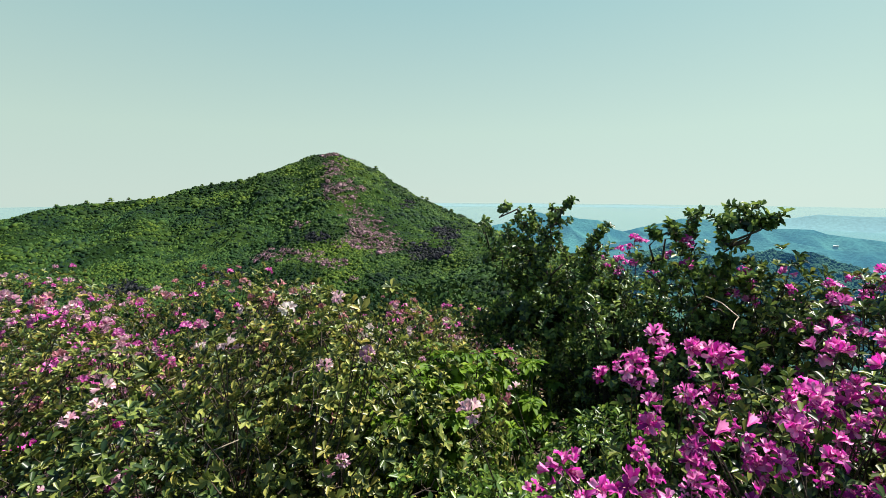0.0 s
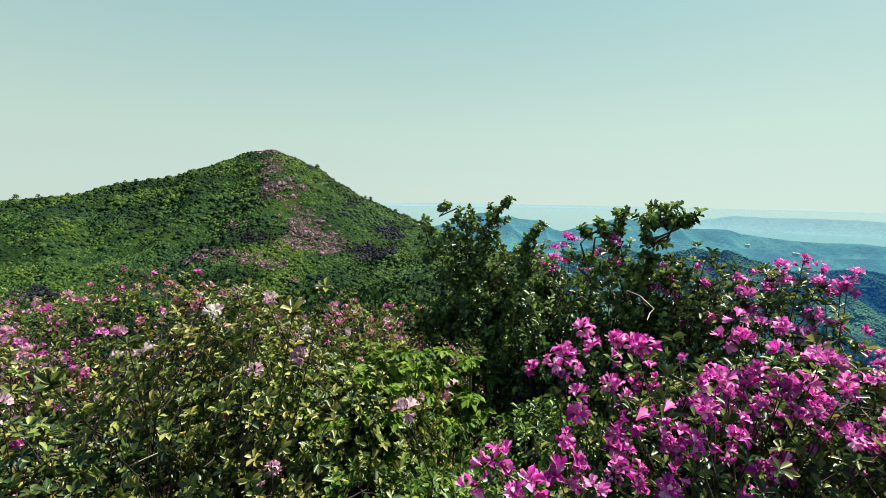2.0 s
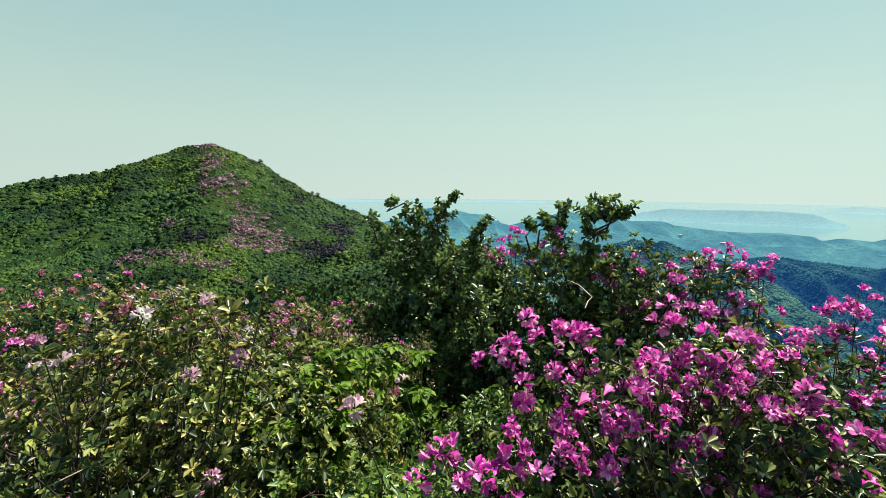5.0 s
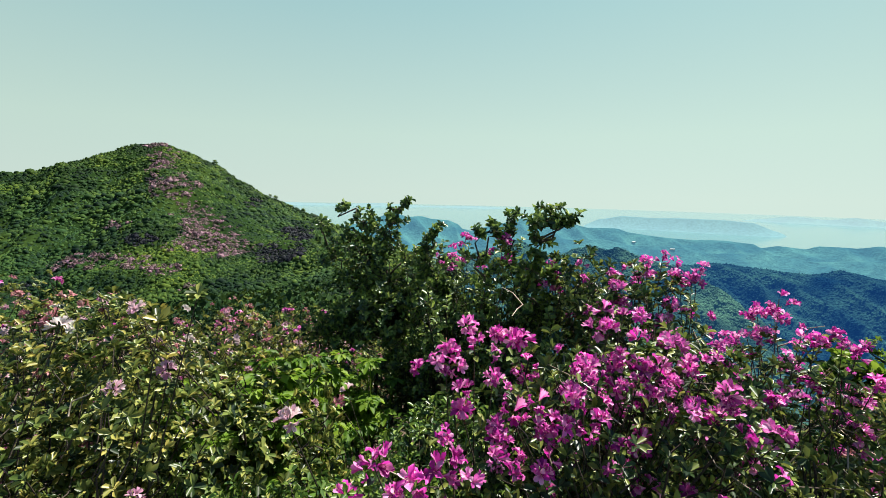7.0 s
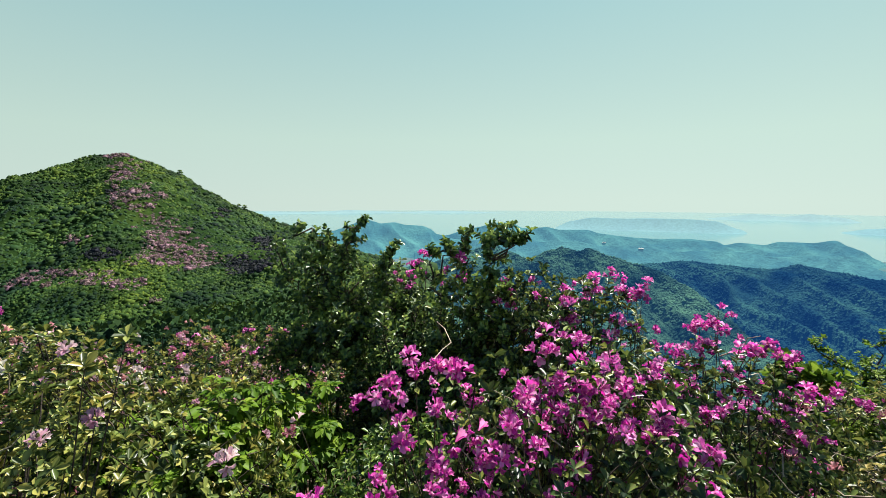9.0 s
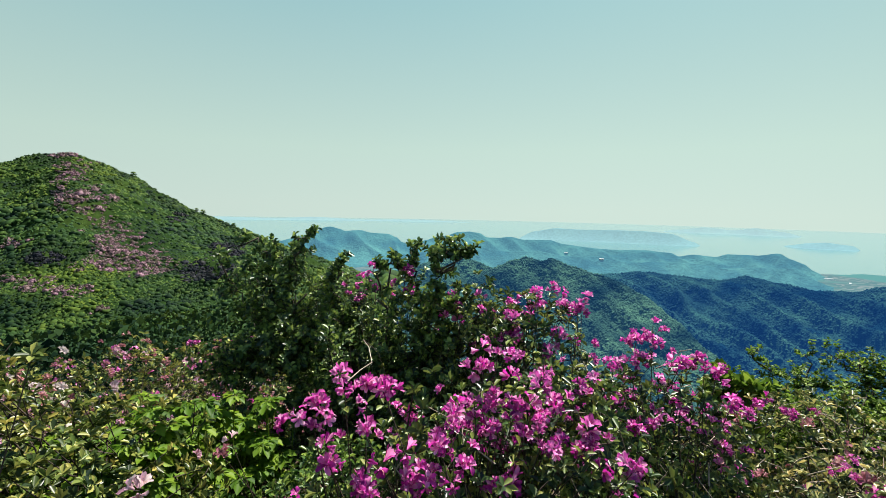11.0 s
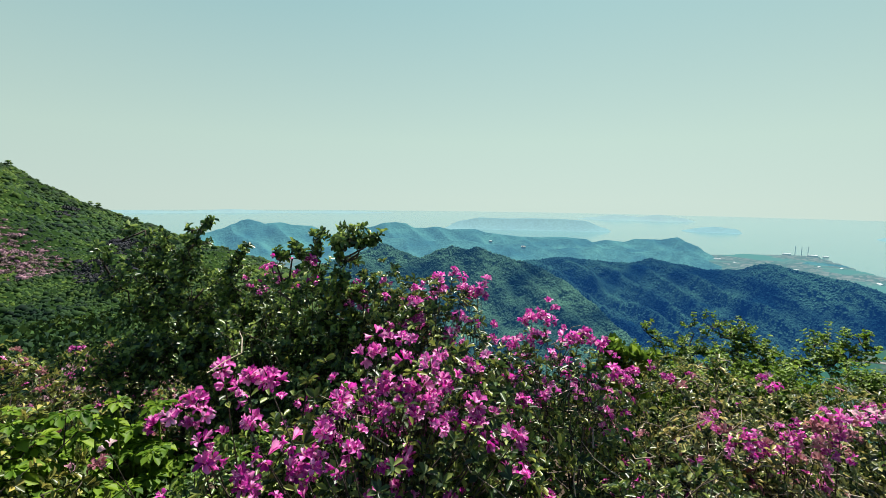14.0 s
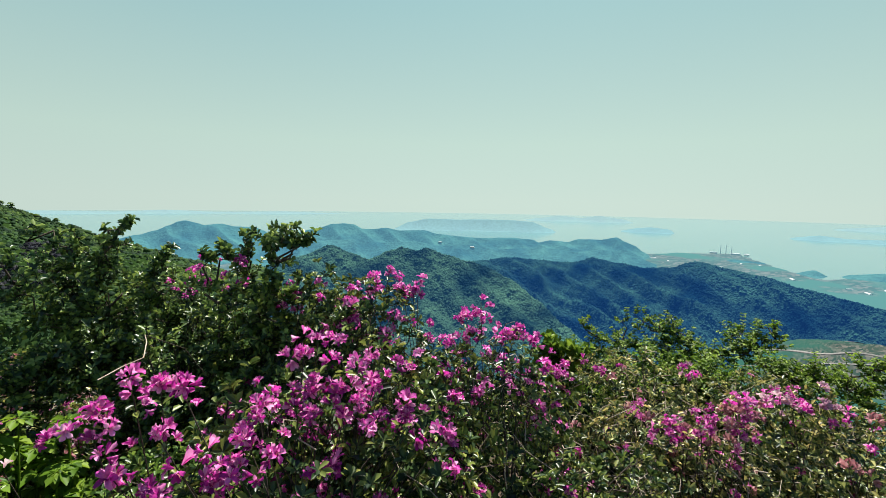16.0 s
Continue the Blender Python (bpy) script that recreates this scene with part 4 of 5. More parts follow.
# olive bushes before and beside the path
shrub("azalea_bush", OLIVE, (-0.25, 1.25), 0.52, 1.07, M_AZALEA, 0.023, 9, 932, 0.02, ("pale",), key=[(-0.33, 1.06, 1.22, "white"), (-0.25, 1.25, 1.2, "pale"), (-0.44, 0.97, 1.16, "white"), (-0.13, 0.97, 1.14, "pale"), (-0.08, 1.02, 1.28, "leaf"), (-0.15, 1.01, 1.23, "leaf"), (-0.44, 0.92, 1.2, "leaf"), (-0.54, 0.86, 1.15, "leaf")], inner=1.1, dry=15, bloom_size=0.72, power=5, squash=0.85, skirt=0.42)
shrub("azalea_bush", OLIVE, (-0.8, 1.08), 0.46, 0.9, M_AZALEA_DEEP, 0.025, 8, 620, 0.03, ("pale", "magenta"), key=[(-0.89, 1.22, 0.96, 'pale'), (-0.9, 1.19, 0.91, 'pale'), (-0.94, 1.15, 0.9, 'pale')], inner=1.1, dry=6, power=5, squash=0.85, skirt=0.42)
shrub("azalea_bush", OLIVE, (-0.38, 0.62), 0.36, 0.56, M_AZALEA_DEEP, 0.027, 8, 678, 0.0, inner=1.1, dry=2)
shrub("green_bush", "low bush of small fresh green leaves with one pale blossom", (0.12, 0.86), 0.34, 0.92, M_FRESH, 0.021, 9, 660, 0.0, key=[(0.09, 0.89, 1.04, "pale")], inner=1.0, dry=3, group="", shoot=0.03, width=0.5)
shrub("azalea_bush", OLIVE, (-1.05, 0.5), 0.45, 0.56, M_AZALEA_DEEP, 0.026, 8, 734, 0.01, inner=1.1, dry=2)
shrub("azalea_bush", PINKISH, (-1.25, 1.55), 0.55, 0.95, M_AZALEA, 0.024, 7, 570, 0.16, ("rose", "pale", "rose", "pale", "faded", "magenta"), key=[(-1.32, 1.65, 0.88), (-1.35, 1.62, 0.88), (-1.28, 1.68, 0.9), (-1.2, 1.75, 0.91), (-1.15, 1.78, 0.89), (-1.08, 1.87, 1.06), (-0.95, 1.9, 0.93)], crowd=2, dry=5)
shrub("azalea_bush", OLIVE, (-0.55, 1.85), 0.55, 1.05, M_AZALEA, 0.024, 7, 1073, 0.2, ("pale", "faded", "white", "faded"), inner=1.1, dry=15)
shrub("azalea_bush", PINKISH, (-1.9, 2.05), 0.65, 1.0, M_AZALEA, 0.024, 7, 630, 0.2, ("rose", "pale", "rose", "pale", "faded", "magenta"), key=[(-1.73, 1.89, 1.07), (-1.67, 1.94, 1.02), (-1.63, 1.96, 1.0), (-1.71, 1.88, 0.96), (-1.6, 1.96, 0.92), (-1.46, 2.06, 0.88), (-1.51, 2.03, 0.89), (-1.55, 1.98, 0.85)], crowd=3, dry=5)
shrub("azalea_bush", PINKISH, (-1.25, 2.6), 0.7, 0.98, M_AZALEA, 0.024, 7, 630, 0.2, ("pale", "faded", "magenta"), crowd=1, dry=7)
shrub("azalea_bush", PINKISH, (-0.36, 2.6), 0.55, 0.84, M_AZALEA, 0.024, 7, 560, 0.3, ("pale", "faded", "faded", "rose"), crowd=1, dry=22)
shrub("azalea_bush", PINKISH, (-2.6, 2.9), 0.8, 0.95, M_AZALEA, 0.024, 7, 630, 0.22, ("rose", "pale", "pale", "magenta"), crowd=1, dry=5)
shrub("azalea_bush", "low azalea with faded pink blossoms and bare twigs", (0.25, 3.0), 0.6, 0.66, M_AZALEA, 0.036, 6, 380, 0.3, ("faded", "faded", "magenta", "pale"), dry=17)
shrub("azalea_bush", "low azalea with faded pink blossoms and bare twigs", (0.2, 2.42), 0.42, 0.76, M_AZALEA, 0.024, 6, 420, 0.34, ("faded", "pale", "faded", "rose"), inner=0.8, dry=60)

# fresh green growth in the middle
shrub("green_bush", "low bush of small glossy bright green leaves", (0.42, 0.78), 0.34, 0.84, M_FRESH, 0.022, 9, 520, 0.0, shoot=0.05, width=0.5, group="", inner=0.9)
shrub("green_bush", "low bush of small glossy bright green leaves", (0.5, 1.12), 0.36, 0.88, M_FRESH, 0.022, 9, 520, 0.0, shoot=0.05, width=0.5, group="", inner=0.9, key=[(0.26, 1.28, 0.91, "pale"), (0.24, 1.3, 0.86, "faded")])


def herb(centre, radius, top, n, label):
    """Broad drooping toothed leaves on upright stalks."""
    cx, cy = centre
    gz = float(ground_z(np.array([cx]), np.array([cy]))[0]) - 0.02
    root = new("leafy_herb")
    root.location = (cx, cy, gz)
    tagged(root, label, "herb", group="herbs between the bushes")
    a, rho = rng.uniform(0, 2 * np.pi, n), np.sqrt(rng.uniform(0, 1, n))
    tip = np.stack([np.cos(a) * rho * radius, np.sin(a) * rho * radius, (top - gz) * (1 - 0.25 * rho ** 2) * rng.uniform(0.75, 1.0, n)], 1)
    for t in tip:
        v, f = tubes([(np.array([t * [0.5, 0.5, 0.1], t * [0.8, 0.8, 0.6], t]), 0.004, 0.002)], 4)
        part("stalk", mesh("stalk", v, f, M_HERB), root)
    k = 6
    t = np.repeat(tip, k, 0)
    b = np.tile(np.arange(k), n) * 2 * np.pi / k + np.repeat(rng.uniform(0, 6, n), k)
    way = np.stack([np.cos(b), np.sin(b), rng.uniform(-0.35, 0.12, n * k)], 1)
    up = np.tile([[0, 0, 1.0]], (n * k, 1)) + 0.16 * rng.normal(size=t.shape)
    ln = rng.uniform(0.034, 0.064, n * k)
    bits = [leaves(t + way * 0.006, way, up, ln, ln * 0.5, 0.14, 0.25)]
    for s in (-1, 1):                           # side lobes of each leaf
        turn = np.stack([np.cos(b + s * 0.75), np.sin(b + s * 0.75), way[:, 2]], 1)
        bits.append(leaves(t + way * (ln * 0.18)[:, None], turn, up, ln * 0.62, ln * 0.34, 0.14, 0.28))
    v, f = join(bits)
    part("foliage", mesh("foliage", v, f, M_HERB), root, kind="stuff")


HERB = "bright green herb with broad spreading lobed leaves"
herb((0.2, 1.6), 0.2, 0.97, 30, HERB)
herb((0.06, 1.45), 0.2, 0.98, 44, HERB)
herb((-0.02, 1.35), 0.18, 0.93, 34, HERB)
herb((0.4, 1.68), 0.2, 0.9, 22, HERB)
herb((-0.14, 1.62), 0.2, 0.94, 36, HERB)
herb((-0.32, 1.72), 0.2, 0.92, 34, HERB)
herb((0.02, 1.8), 0.2, 0.92, 30, HERB)


# dark small-leaved shrubs with spreading shoots against the sky
def limbed(name, label, centre, limbs, leaf_mat, leaf, per_limb, shoot, group, count=9, width=0.5, reach=0.13, category="shrub", bark=M_BARK, twig_r=0.012, fill=0, fill_r=0.3, fill_top=1.0, flat=1.0, low=0.25):
    """A shrub or small tree built limb by limb: each limb carries side shoots set with small leaves."""
    cx, cy = centre
    gz = float(ground_z(np.array([cx]), np.array([cy]))[0]) - 0.02
    origin = np.array([cx, cy, gz])
    root = new(name)
    root.location = origin
    tagged(root, label, category, group=group)
    paths, tips, ways = [], [], []
    for e in limbs:
        e = np.array(e) - origin
        s = rng.normal(size=3) * [0.04, 0.04, 0]
        m1 = s + (e - s) * [0.35, 0.35, 0.5] + rng.normal(size=3) * 0.03
        m2 = s + (e - s) * [0.75, 0.75, 0.8] + rng.normal(size=3) * 0.025
        ctrl = np.array([s, m1, m2, e])
        u = np.linspace(0, 3, 10)
        line = np.stack([np.interp(u, range(4), ctrl[:, k]) for k in range(3)], 1)
        v, f = tubes([(line, twig_r, 0.002)], 5)
        part("limb", mesh("limb", v, f, bark), root)
        for k in range(per_limb):
            q = rng.uniform(low, 1.0) ** 0.8
            p0 = np.array([np.interp(q * 3, range(4), ctrl[:, c]) for c in range(3)])
            d = unit(e - m2)
            w = unit(d * 0.35 + rng.normal(size=3) * [0.85, 0.85, 0.7 * flat] + np.array([0, 0, 0.3 * flat]))
            ln = reach * rng.uniform(0.4, 1.2) * (1.35 - 0.75 * q)
            p1 = p0 + w * ln
            paths.append((np.array([p0, (p0 + p1) / 2 + rng.normal(size=3) * 0.008, p1]), 0.0028, 0.001))
            tips.append(p1)
            ways.append(w)
        tips.append(e)
        ways.append(unit(e - m2))
    if fill:
        a, rho = rng.uniform(0, 2 * np.pi, fill), rng.uniform(0, 1, fill) ** 0.5
        zf = rng.uniform(0.1, 1, fill) ** 1.25 * (fill_top - gz)
        rho = rho * (1.2 - 0.85 * zf / (fill_top - gz)) * (1 + 0.25 * np.sin(a * 3 + cx * 9))
        for k in range(fill):
            tips.append(np.array([math.cos(a[k]) * rho[k] * fill_r, math.sin(a[k]) * rho[k] * fill_r, zf[k]]))
            ways.append(unit(np.array([math.cos(a[k]) * 0.6, math.sin(a[k]) * 0.6, 0.6]) + rng.normal(size=3) * 0.4))
            p1 = tips[-1]
            p0 = p1 * [0.35, 0.35, 0.75]
            paths.append((np.array([p0, (p0 + p1) / 2 + rng.normal(size=3) * 0.015, p1]), 0.003, 0.001))
    tips, ways = np.array(tips), np.array(ways)
    v, f = tubes(paths, 3)
    part("twig_tangle", mesh("twig_tangle", v, f, bark), root, "thin dark twigs", kind="stuff")
    v, f = whorls(tips, ways, leaf, count, width, 0.9, shoot, flat)
    part("foliage", mesh("foliage", v, f, leaf_mat), root, kind="stuff")
    return root


DARK = "dark evergreen shrub of small glossy leaves with upright shoots"


def padded(name, label, centre, pads, leaf_mat, leaf, count, group, category, thin=0.75, level=1.0, width=0.55, cover=6.5, trunk=0.014, bark=M_BARK, hub=0.45, shoot=0.03, sprigs=False):
    """A shrub or small tree of leafy pads: x, y, z of each one's middle and its half width, a limb running to each."""
    cx, cy = centre
    gz = float(ground_z(np.array([cx]), np.array([cy]))[0]) - 0.02
    origin = np.array([cx, cy, gz])
    root = new(name)
    root.location = origin
    tagged(root, label, category, group=group)
    pads = np.array(pads, float)
    mid, rad = pads[:, :3] - origin, pads[:, 3]
    fork = mid.mean(0) * [0.6, 0.6, 0] + [0, 0, mid[:, 2].max() * hub]
    v, f = tubes([(np.array([(0, 0, -0.05), fork * [0.3, 0.3, 0.5] + rng.normal(size=3) * 0.015, fork]), trunk, trunk * 0.7)], 7)
    part("trunk", mesh("trunk", v, f, bark, True), root)
    paths, tips, ways = [], [], []
    for i, (c, r) in enumerate(zip(mid, rad)):
        below = [q for q in mid if q[2] < c[2] - 0.02] + [fork]
        s = min(below, key=lambda q: np.linalg.norm(q - c)) if c[2] > fork[2] else fork * 0.35
        line = np.array([s, s + (c - s) * [0.45, 0.45, 0.3] + rng.normal(size=3) * 0.02, s + (c - s) * [0.8, 0.8, 0.75] + rng.normal(size=3) * 0.015, c - [0, 0, 0.3 * r]])
        v, f = tubes([(line, 0.0025 + 0.2 * trunk, 0.002)], 5)
        part("limb", mesh("limb", v, f, bark, True), root)
        if sprigs:                              # slender shoots fanning out of the limb's end, leafy along their length
            k = max(3, int(cover * 3.14 * r * r / (0.4 * leaf * leaf * count * 6)))
            for q in range(k):
                d = unit(unit(rng.normal(size=3)) * [1, 1, 0.75 * level] + np.array([0, 0, 0.45 * level]))
                b0 = c + rng.normal(size=3) * r * 0.3 - [0, 0, 0.2 * r]
                ln = (0.9 * r + 0.018) * float(rng.uniform(0.6, 1.25))
                on = np.linspace(0.15, 1.0, 6)[:, None]
                arc = b0 + d * ln * on + np.array([0, 0, 0.2]) * ln * on ** 2 + rng.normal(size=(6, 3)) * 0.003
                paths.append((np.array([line[3], b0, *arc]), 0.0022, 0.0009))
                tips.append(arc)
                ways.append(unit(np.gradient(arc, axis=0)))
            continue
        k = max(5, int(cover * 3.14 * r * r / (0.4 * leaf * leaf * count)))
        d = unit(rng.normal(size=(k, 3))) * (rng.uniform(0.1, 1, k) ** 0.45)[:, None]
        d = d * [1, 1, thin] * rng.uniform(0.8, 1.25, (k, 1))
        tip = c + d * r
        w = unit(d * [1, 1, level] + [0, 0, 0.35 * level] + 0.35 * rng.normal(size=(k, 3)) * [1, 1, level])
        tips.append(tip)
        ways.append(w)
        for q in range(0, k, 2):
            b0 = line[3] + (tip[q] - line[3]) * [0.3, 0.3, 0.1]
            paths.append((np.array([b0, (b0 + tip[q]) / 2 + rng.normal(size=3) * 0.1 * r, tip[q]]), 0.0024, 0.001))
    v, f = tubes(paths, 3)
    part("twig_tangle", mesh("twig_tangle", v, f, bark), root, "thin dark twigs", kind="stuff")
    v, f = whorls(np.concatenate(tips), np.concatenate(ways), leaf, count, width, 0.9, shoot, level)
    part("foliage", mesh("foliage", v, f, leaf_mat), root, kind="stuff")


def heap(lo, hi, n, r):
    """Leafy pads heaped in the lower part of a shrub."""
    return [(*(rng.uniform(lo, hi)), r * float(rng.uniform(0.7, 1.2))) for k in range(n)]


padded("evergreen_shrub", DARK, (0.52, 2.1), [(0.64, 2.05, 1.44, 0.016), (0.62, 2.06, 1.42, 0.032), (0.59, 2.06, 1.37, 0.048), (0.57, 2.06, 1.33, 0.064), (0.37, 2.11, 1.41, 0.021), (0.42, 2.1, 1.37, 0.029), (0.5, 2.09, 1.39, 0.032), (0.48, 2.09, 1.32, 0.059), (0.55, 2.06, 1.26, 0.107), (0.46, 2.08, 1.2, 0.107), (0.65, 2.03, 1.2, 0.08), (0.4, 2.1, 1.25, 0.07), (0.32, 2.1, 1.21, 0.08), (0.27, 2.12, 1.31, 0.038), (0.57, 2.04, 1.11, 0.134), (0.43, 2.06, 1.09, 0.121), (0.7, 2.01, 1.24, 0.04)] + heap((0.25, 1.9, 0.35), (0.75, 2.15, 1.08), 26, 0.12), M_BOX, 0.025, 4, "evergreen shrubs", "shrub", cover=2.6, sprigs=True, shoot=0.006)
padded("evergreen_shrub", DARK, (0.74, 1.92), [(0.74, 1.9, 1.32, 0.023), (0.73, 1.9, 1.28, 0.043), (0.72, 1.9, 1.22, 0.061), (0.71, 1.89, 1.15, 0.087)] + heap((0.6, 1.8, 0.4), (0.82, 1.95, 1.08), 8, 0.09), M_BOX, 0.025, 4, "evergreen shrubs", "shrub", cover=2.6, sprigs=True, shoot=0.006)
padded("evergreen_shrub", DARK, (1.0, 1.46), [(0.97, 1.46, 1.4, 0.035), (0.98, 1.45, 1.39, 0.035), (1.01, 1.43, 1.42, 0.033), (1.02, 1.43, 1.44, 0.018), (1.03, 1.41, 1.38, 0.035), (1.06, 1.39, 1.39, 0.026), (1.08, 1.38, 1.4, 0.015), (0.99, 1.44, 1.32, 0.039), (0.99, 1.42, 1.27, 0.052), (1.0, 1.41, 1.21, 0.057), (0.97, 1.44, 1.23, 0.048)] + heap((0.9, 1.36, 0.4), (1.08, 1.56, 1.16), 16, 0.085), M_BOX, 0.025, 4, "evergreen shrubs", "shrub", cover=2.6, sprigs=True, shoot=0.006)
padded("evergreen_shrub", DARK, (0.94, 1.57), [(0.95, 1.57, 1.41, 0.018), (0.95, 1.57, 1.38, 0.028), (0.945, 1.56, 1.34, 0.036), (0.94, 1.56, 1.29, 0.046), (0.93, 1.56, 1.23, 0.062)] + heap((0.86, 1.5, 0.4), (1.0, 1.64, 1.15), 8, 0.08), M_BOX, 0.021, 4, "evergreen shrubs", "shrub", cover=2.8, sprigs=True, shoot=0.006)
padded("evergreen_shrub", DARK, (0.82, 1.56), [(0.8, 1.54, 1.345, 0.026), (0.835, 1.53, 1.365, 0.015), (0.85, 1.53, 1.34, 0.014), (0.79, 1.55, 1.25, 0.04), (0.82, 1.54, 1.18, 0.06)] + heap((0.72, 1.45, 0.4), (0.92, 1.62, 1.1), 8, 0.08), M_BOX, 0.025, 4, "evergreen shrubs", "shrub", cover=2.6, sprigs=True, shoot=0.006)
limbed("evergreen_shrub", DARK, (0.74, 1.72), [(0.6, 1.6, 1.08), (0.85, 1.6, 1.06), (0.72, 1.8, 1.12), (0.8, 1.9, 1.12)], M_BOX, 0.025, 40, 0.075, "evergreen shrubs", fill=190, fill_r=0.36, fill_top=1.1, count=12, width=0.5)
shrub("azalea_bush", "leafy azalea with a few magenta blossoms among twigs", (1.13, 1.4), 0.27, 1.18, M_AZALEA_DEEP, 0.025, 8, 560, 0.05, ("magenta", "rose"), inner=1.4, dry=6)
limbed("evergreen_shrub", DARK, (0.95, 1.32), [(0.9, 1.3, 0.95), (1.05, 1.25, 1.0), (0.8, 1.35, 0.95)], M_BOX, 0.025, 40, 0.075, "evergreen shrubs", fill=190, fill_r=0.3, fill_top=0.98, count=12, width=0.5)
limbed("evergreen_shrub", DARK, (0.86, 1.86), [(0.8, 1.85, 1.14), (0.92, 1.8, 1.12), (0.86, 1.95, 1.1)], M_BOX, 0.025, 40, 0.075, "evergreen shrubs", fill=150, fill_r=0.3, fill_top=1.08, count=12, width=0.5)
shrub("azalea_bush", "thin azalea with magenta blossoms growing through the evergreens", (0.9, 1.72), 0.24, 1.15, M_AZALEA_DEEP, 0.030, 6, 180, 0.05, ("magenta",), key=[(0.91, 1.9, 1.28), (0.84, 1.93, 1.24), (0.8, 1.93, 1.16), (0.76, 1.95, 1.2), (0.87, 1.91, 1.18), (0.97, 1.86, 1.15), (0.89, 1.53, 1.32), (0.9, 1.52, 1.24), (1.01, 1.44, 1.21), (1.05, 1.41, 1.19), (1.05, 1.4, 1.14), (1.04, 1.43, 1.23), (0.86, 1.88, 1.26), (0.88, 1.88, 1.3), (0.83, 1.9, 1.2)], crowd=1, inner=0.8, bloom_size=0.95)


def bare_branch(points):
    root = new("bare_branch")
    base = np.array(points[0])
    root.location = base
    tagged(root, "pale crooked dead branch caught in the bushes", "branch")
    line = np.array(points) - base
    v, f = tubes([(line[2:], 0.00085, 0.0007)], 6)
    part("wood", mesh("wood", v, f, M_TWIG, True), root)
    v, f = tubes([(line[:3], 0.0008, 0.0008)], 5)
    part("barked_end", mesh("barked_end", v, f, M_BARK, True), root, "dark barked lower end")


bare_branch([(0.66, 1.12, 1.08), (0.57, 0.95, 1.22), (0.457, 0.71, 1.328), (0.45, 0.66, 1.33), (0.435, 0.6, 1.325), (0.405, 0.565, 1.329), (0.375, 0.526, 1.331)])

# the magenta azaleas
shrub("azalea_bush", MAG, (0.68, 0.82), 0.36, 1.08, M_AZALEA_DEEP, 0.026, 7,540, 0.1, ("magenta", "magenta", "rose", "magenta"), key=[(0.4, 0.82, 1.17), (0.45, 0.81, 1.2), (0.49, 0.79, 1.2), (0.52, 0.77, 1.2), (0.39, 0.81, 1.13), (0.41, 0.77, 1.07), (0.48, 0.76, 1.12), (0.5, 0.73, 1.07), (0.46, 0.72, 1.03), (0.6, 0.69, 1.12), (0.63, 0.69, 1.16), (0.52, 0.65, 0.99), (0.63, 0.64, 1.08), (0.58, 0.67, 1.06), (0.54, 0.68, 1.04)], branches=8, crowd=2, dry=25)
shrub("azalea_bush", MAG, (0.95, 0.72), 0.34, 1.1, M_AZALEA_DEEP, 0.026, 7,513, 0.1, ("magenta", "magenta", "rose", "magenta"), key=[(0.81, 0.72, 1.12), (0.78, 0.75, 1.14), (0.81, 0.69, 1.08), (0.74, 0.78, 1.13), (0.81, 0.73, 1.14), (0.87, 0.66, 1.14), (0.89, 0.65, 1.16), (0.76, 0.74, 1.08), (0.77, 0.67, 0.98), (0.73, 0.66, 0.92), (0.86, 0.7, 1.19), (0.9, 0.59, 1.09), (0.9, 0.58, 1.07), (0.94, 0.51, 1.06), (0.77, 0.79, 1.2), (0.8, 0.78, 1.23)], branches=8, crowd=2, dry=25)
shrub("azalea_bush", MAG, (1.2, 1.12), 0.3, 1.14, M_AZALEA_DEEP, 0.026, 7,445, 0.1, ("magenta", "magenta", "rose", "magenta"), key=[(1.21, 1.13, 1.29), (1.14, 1.18, 1.19), (1.17, 1.15, 1.2), (1.27, 1.05, 1.21), (1.3, 1.02, 1.23), (1.27, 1.02, 1.14), (1.24, 1.1, 1.31), (1.12, 1.17, 1.13), (1.09, 1.19, 1.12), (1.26, 1.07, 1.25), (1.29, 1.03, 1.25)], branches=8, crowd=2, dry=20)
shrub("azalea_bush", MAG, (1.48, 0.8), 0.32, 1.02, M_AZALEA_DEEP, 0.026, 7, 379, 0.1, ("magenta", "magenta", "rose", "magenta"), key=[(1.47, 0.88, 1.21), (1.46, 0.88, 1.15), (1.43, 0.91, 1.15), (1.41, 0.92, 1.08), (1.38, 0.95, 1.05), (1.43, 0.89, 1.08), (1.5, 0.79, 1.1), (1.53, 0.74, 1.1), (1.54, 0.71, 1.09), (1.49, 0.82, 1.11), (1.35, 0.99, 1.06), (1.36, 0.95, 0.98), (1.47, 0.77, 0.97), (1.49, 0.72, 0.97), (1.49, 0.67, 0.9), (1.54, 0.66, 1.02)], branches=8, crowd=2, dry=60)
shrub("azalea_bush", MAG, (0.36, 0.6), 0.2, 0.94, M_AZALEA_DEEP, 0.026, 7, 172, 0.1, ("magenta", "magenta", "rose", "magenta"), key=[(0.23, 0.64, 1.06), (0.31, 0.62, 1.05), (0.33, 0.62, 1.07), (0.27, 0.62, 1.04), (0.21, 0.65, 1.07)], branches=8, crowd=2, dry=10)

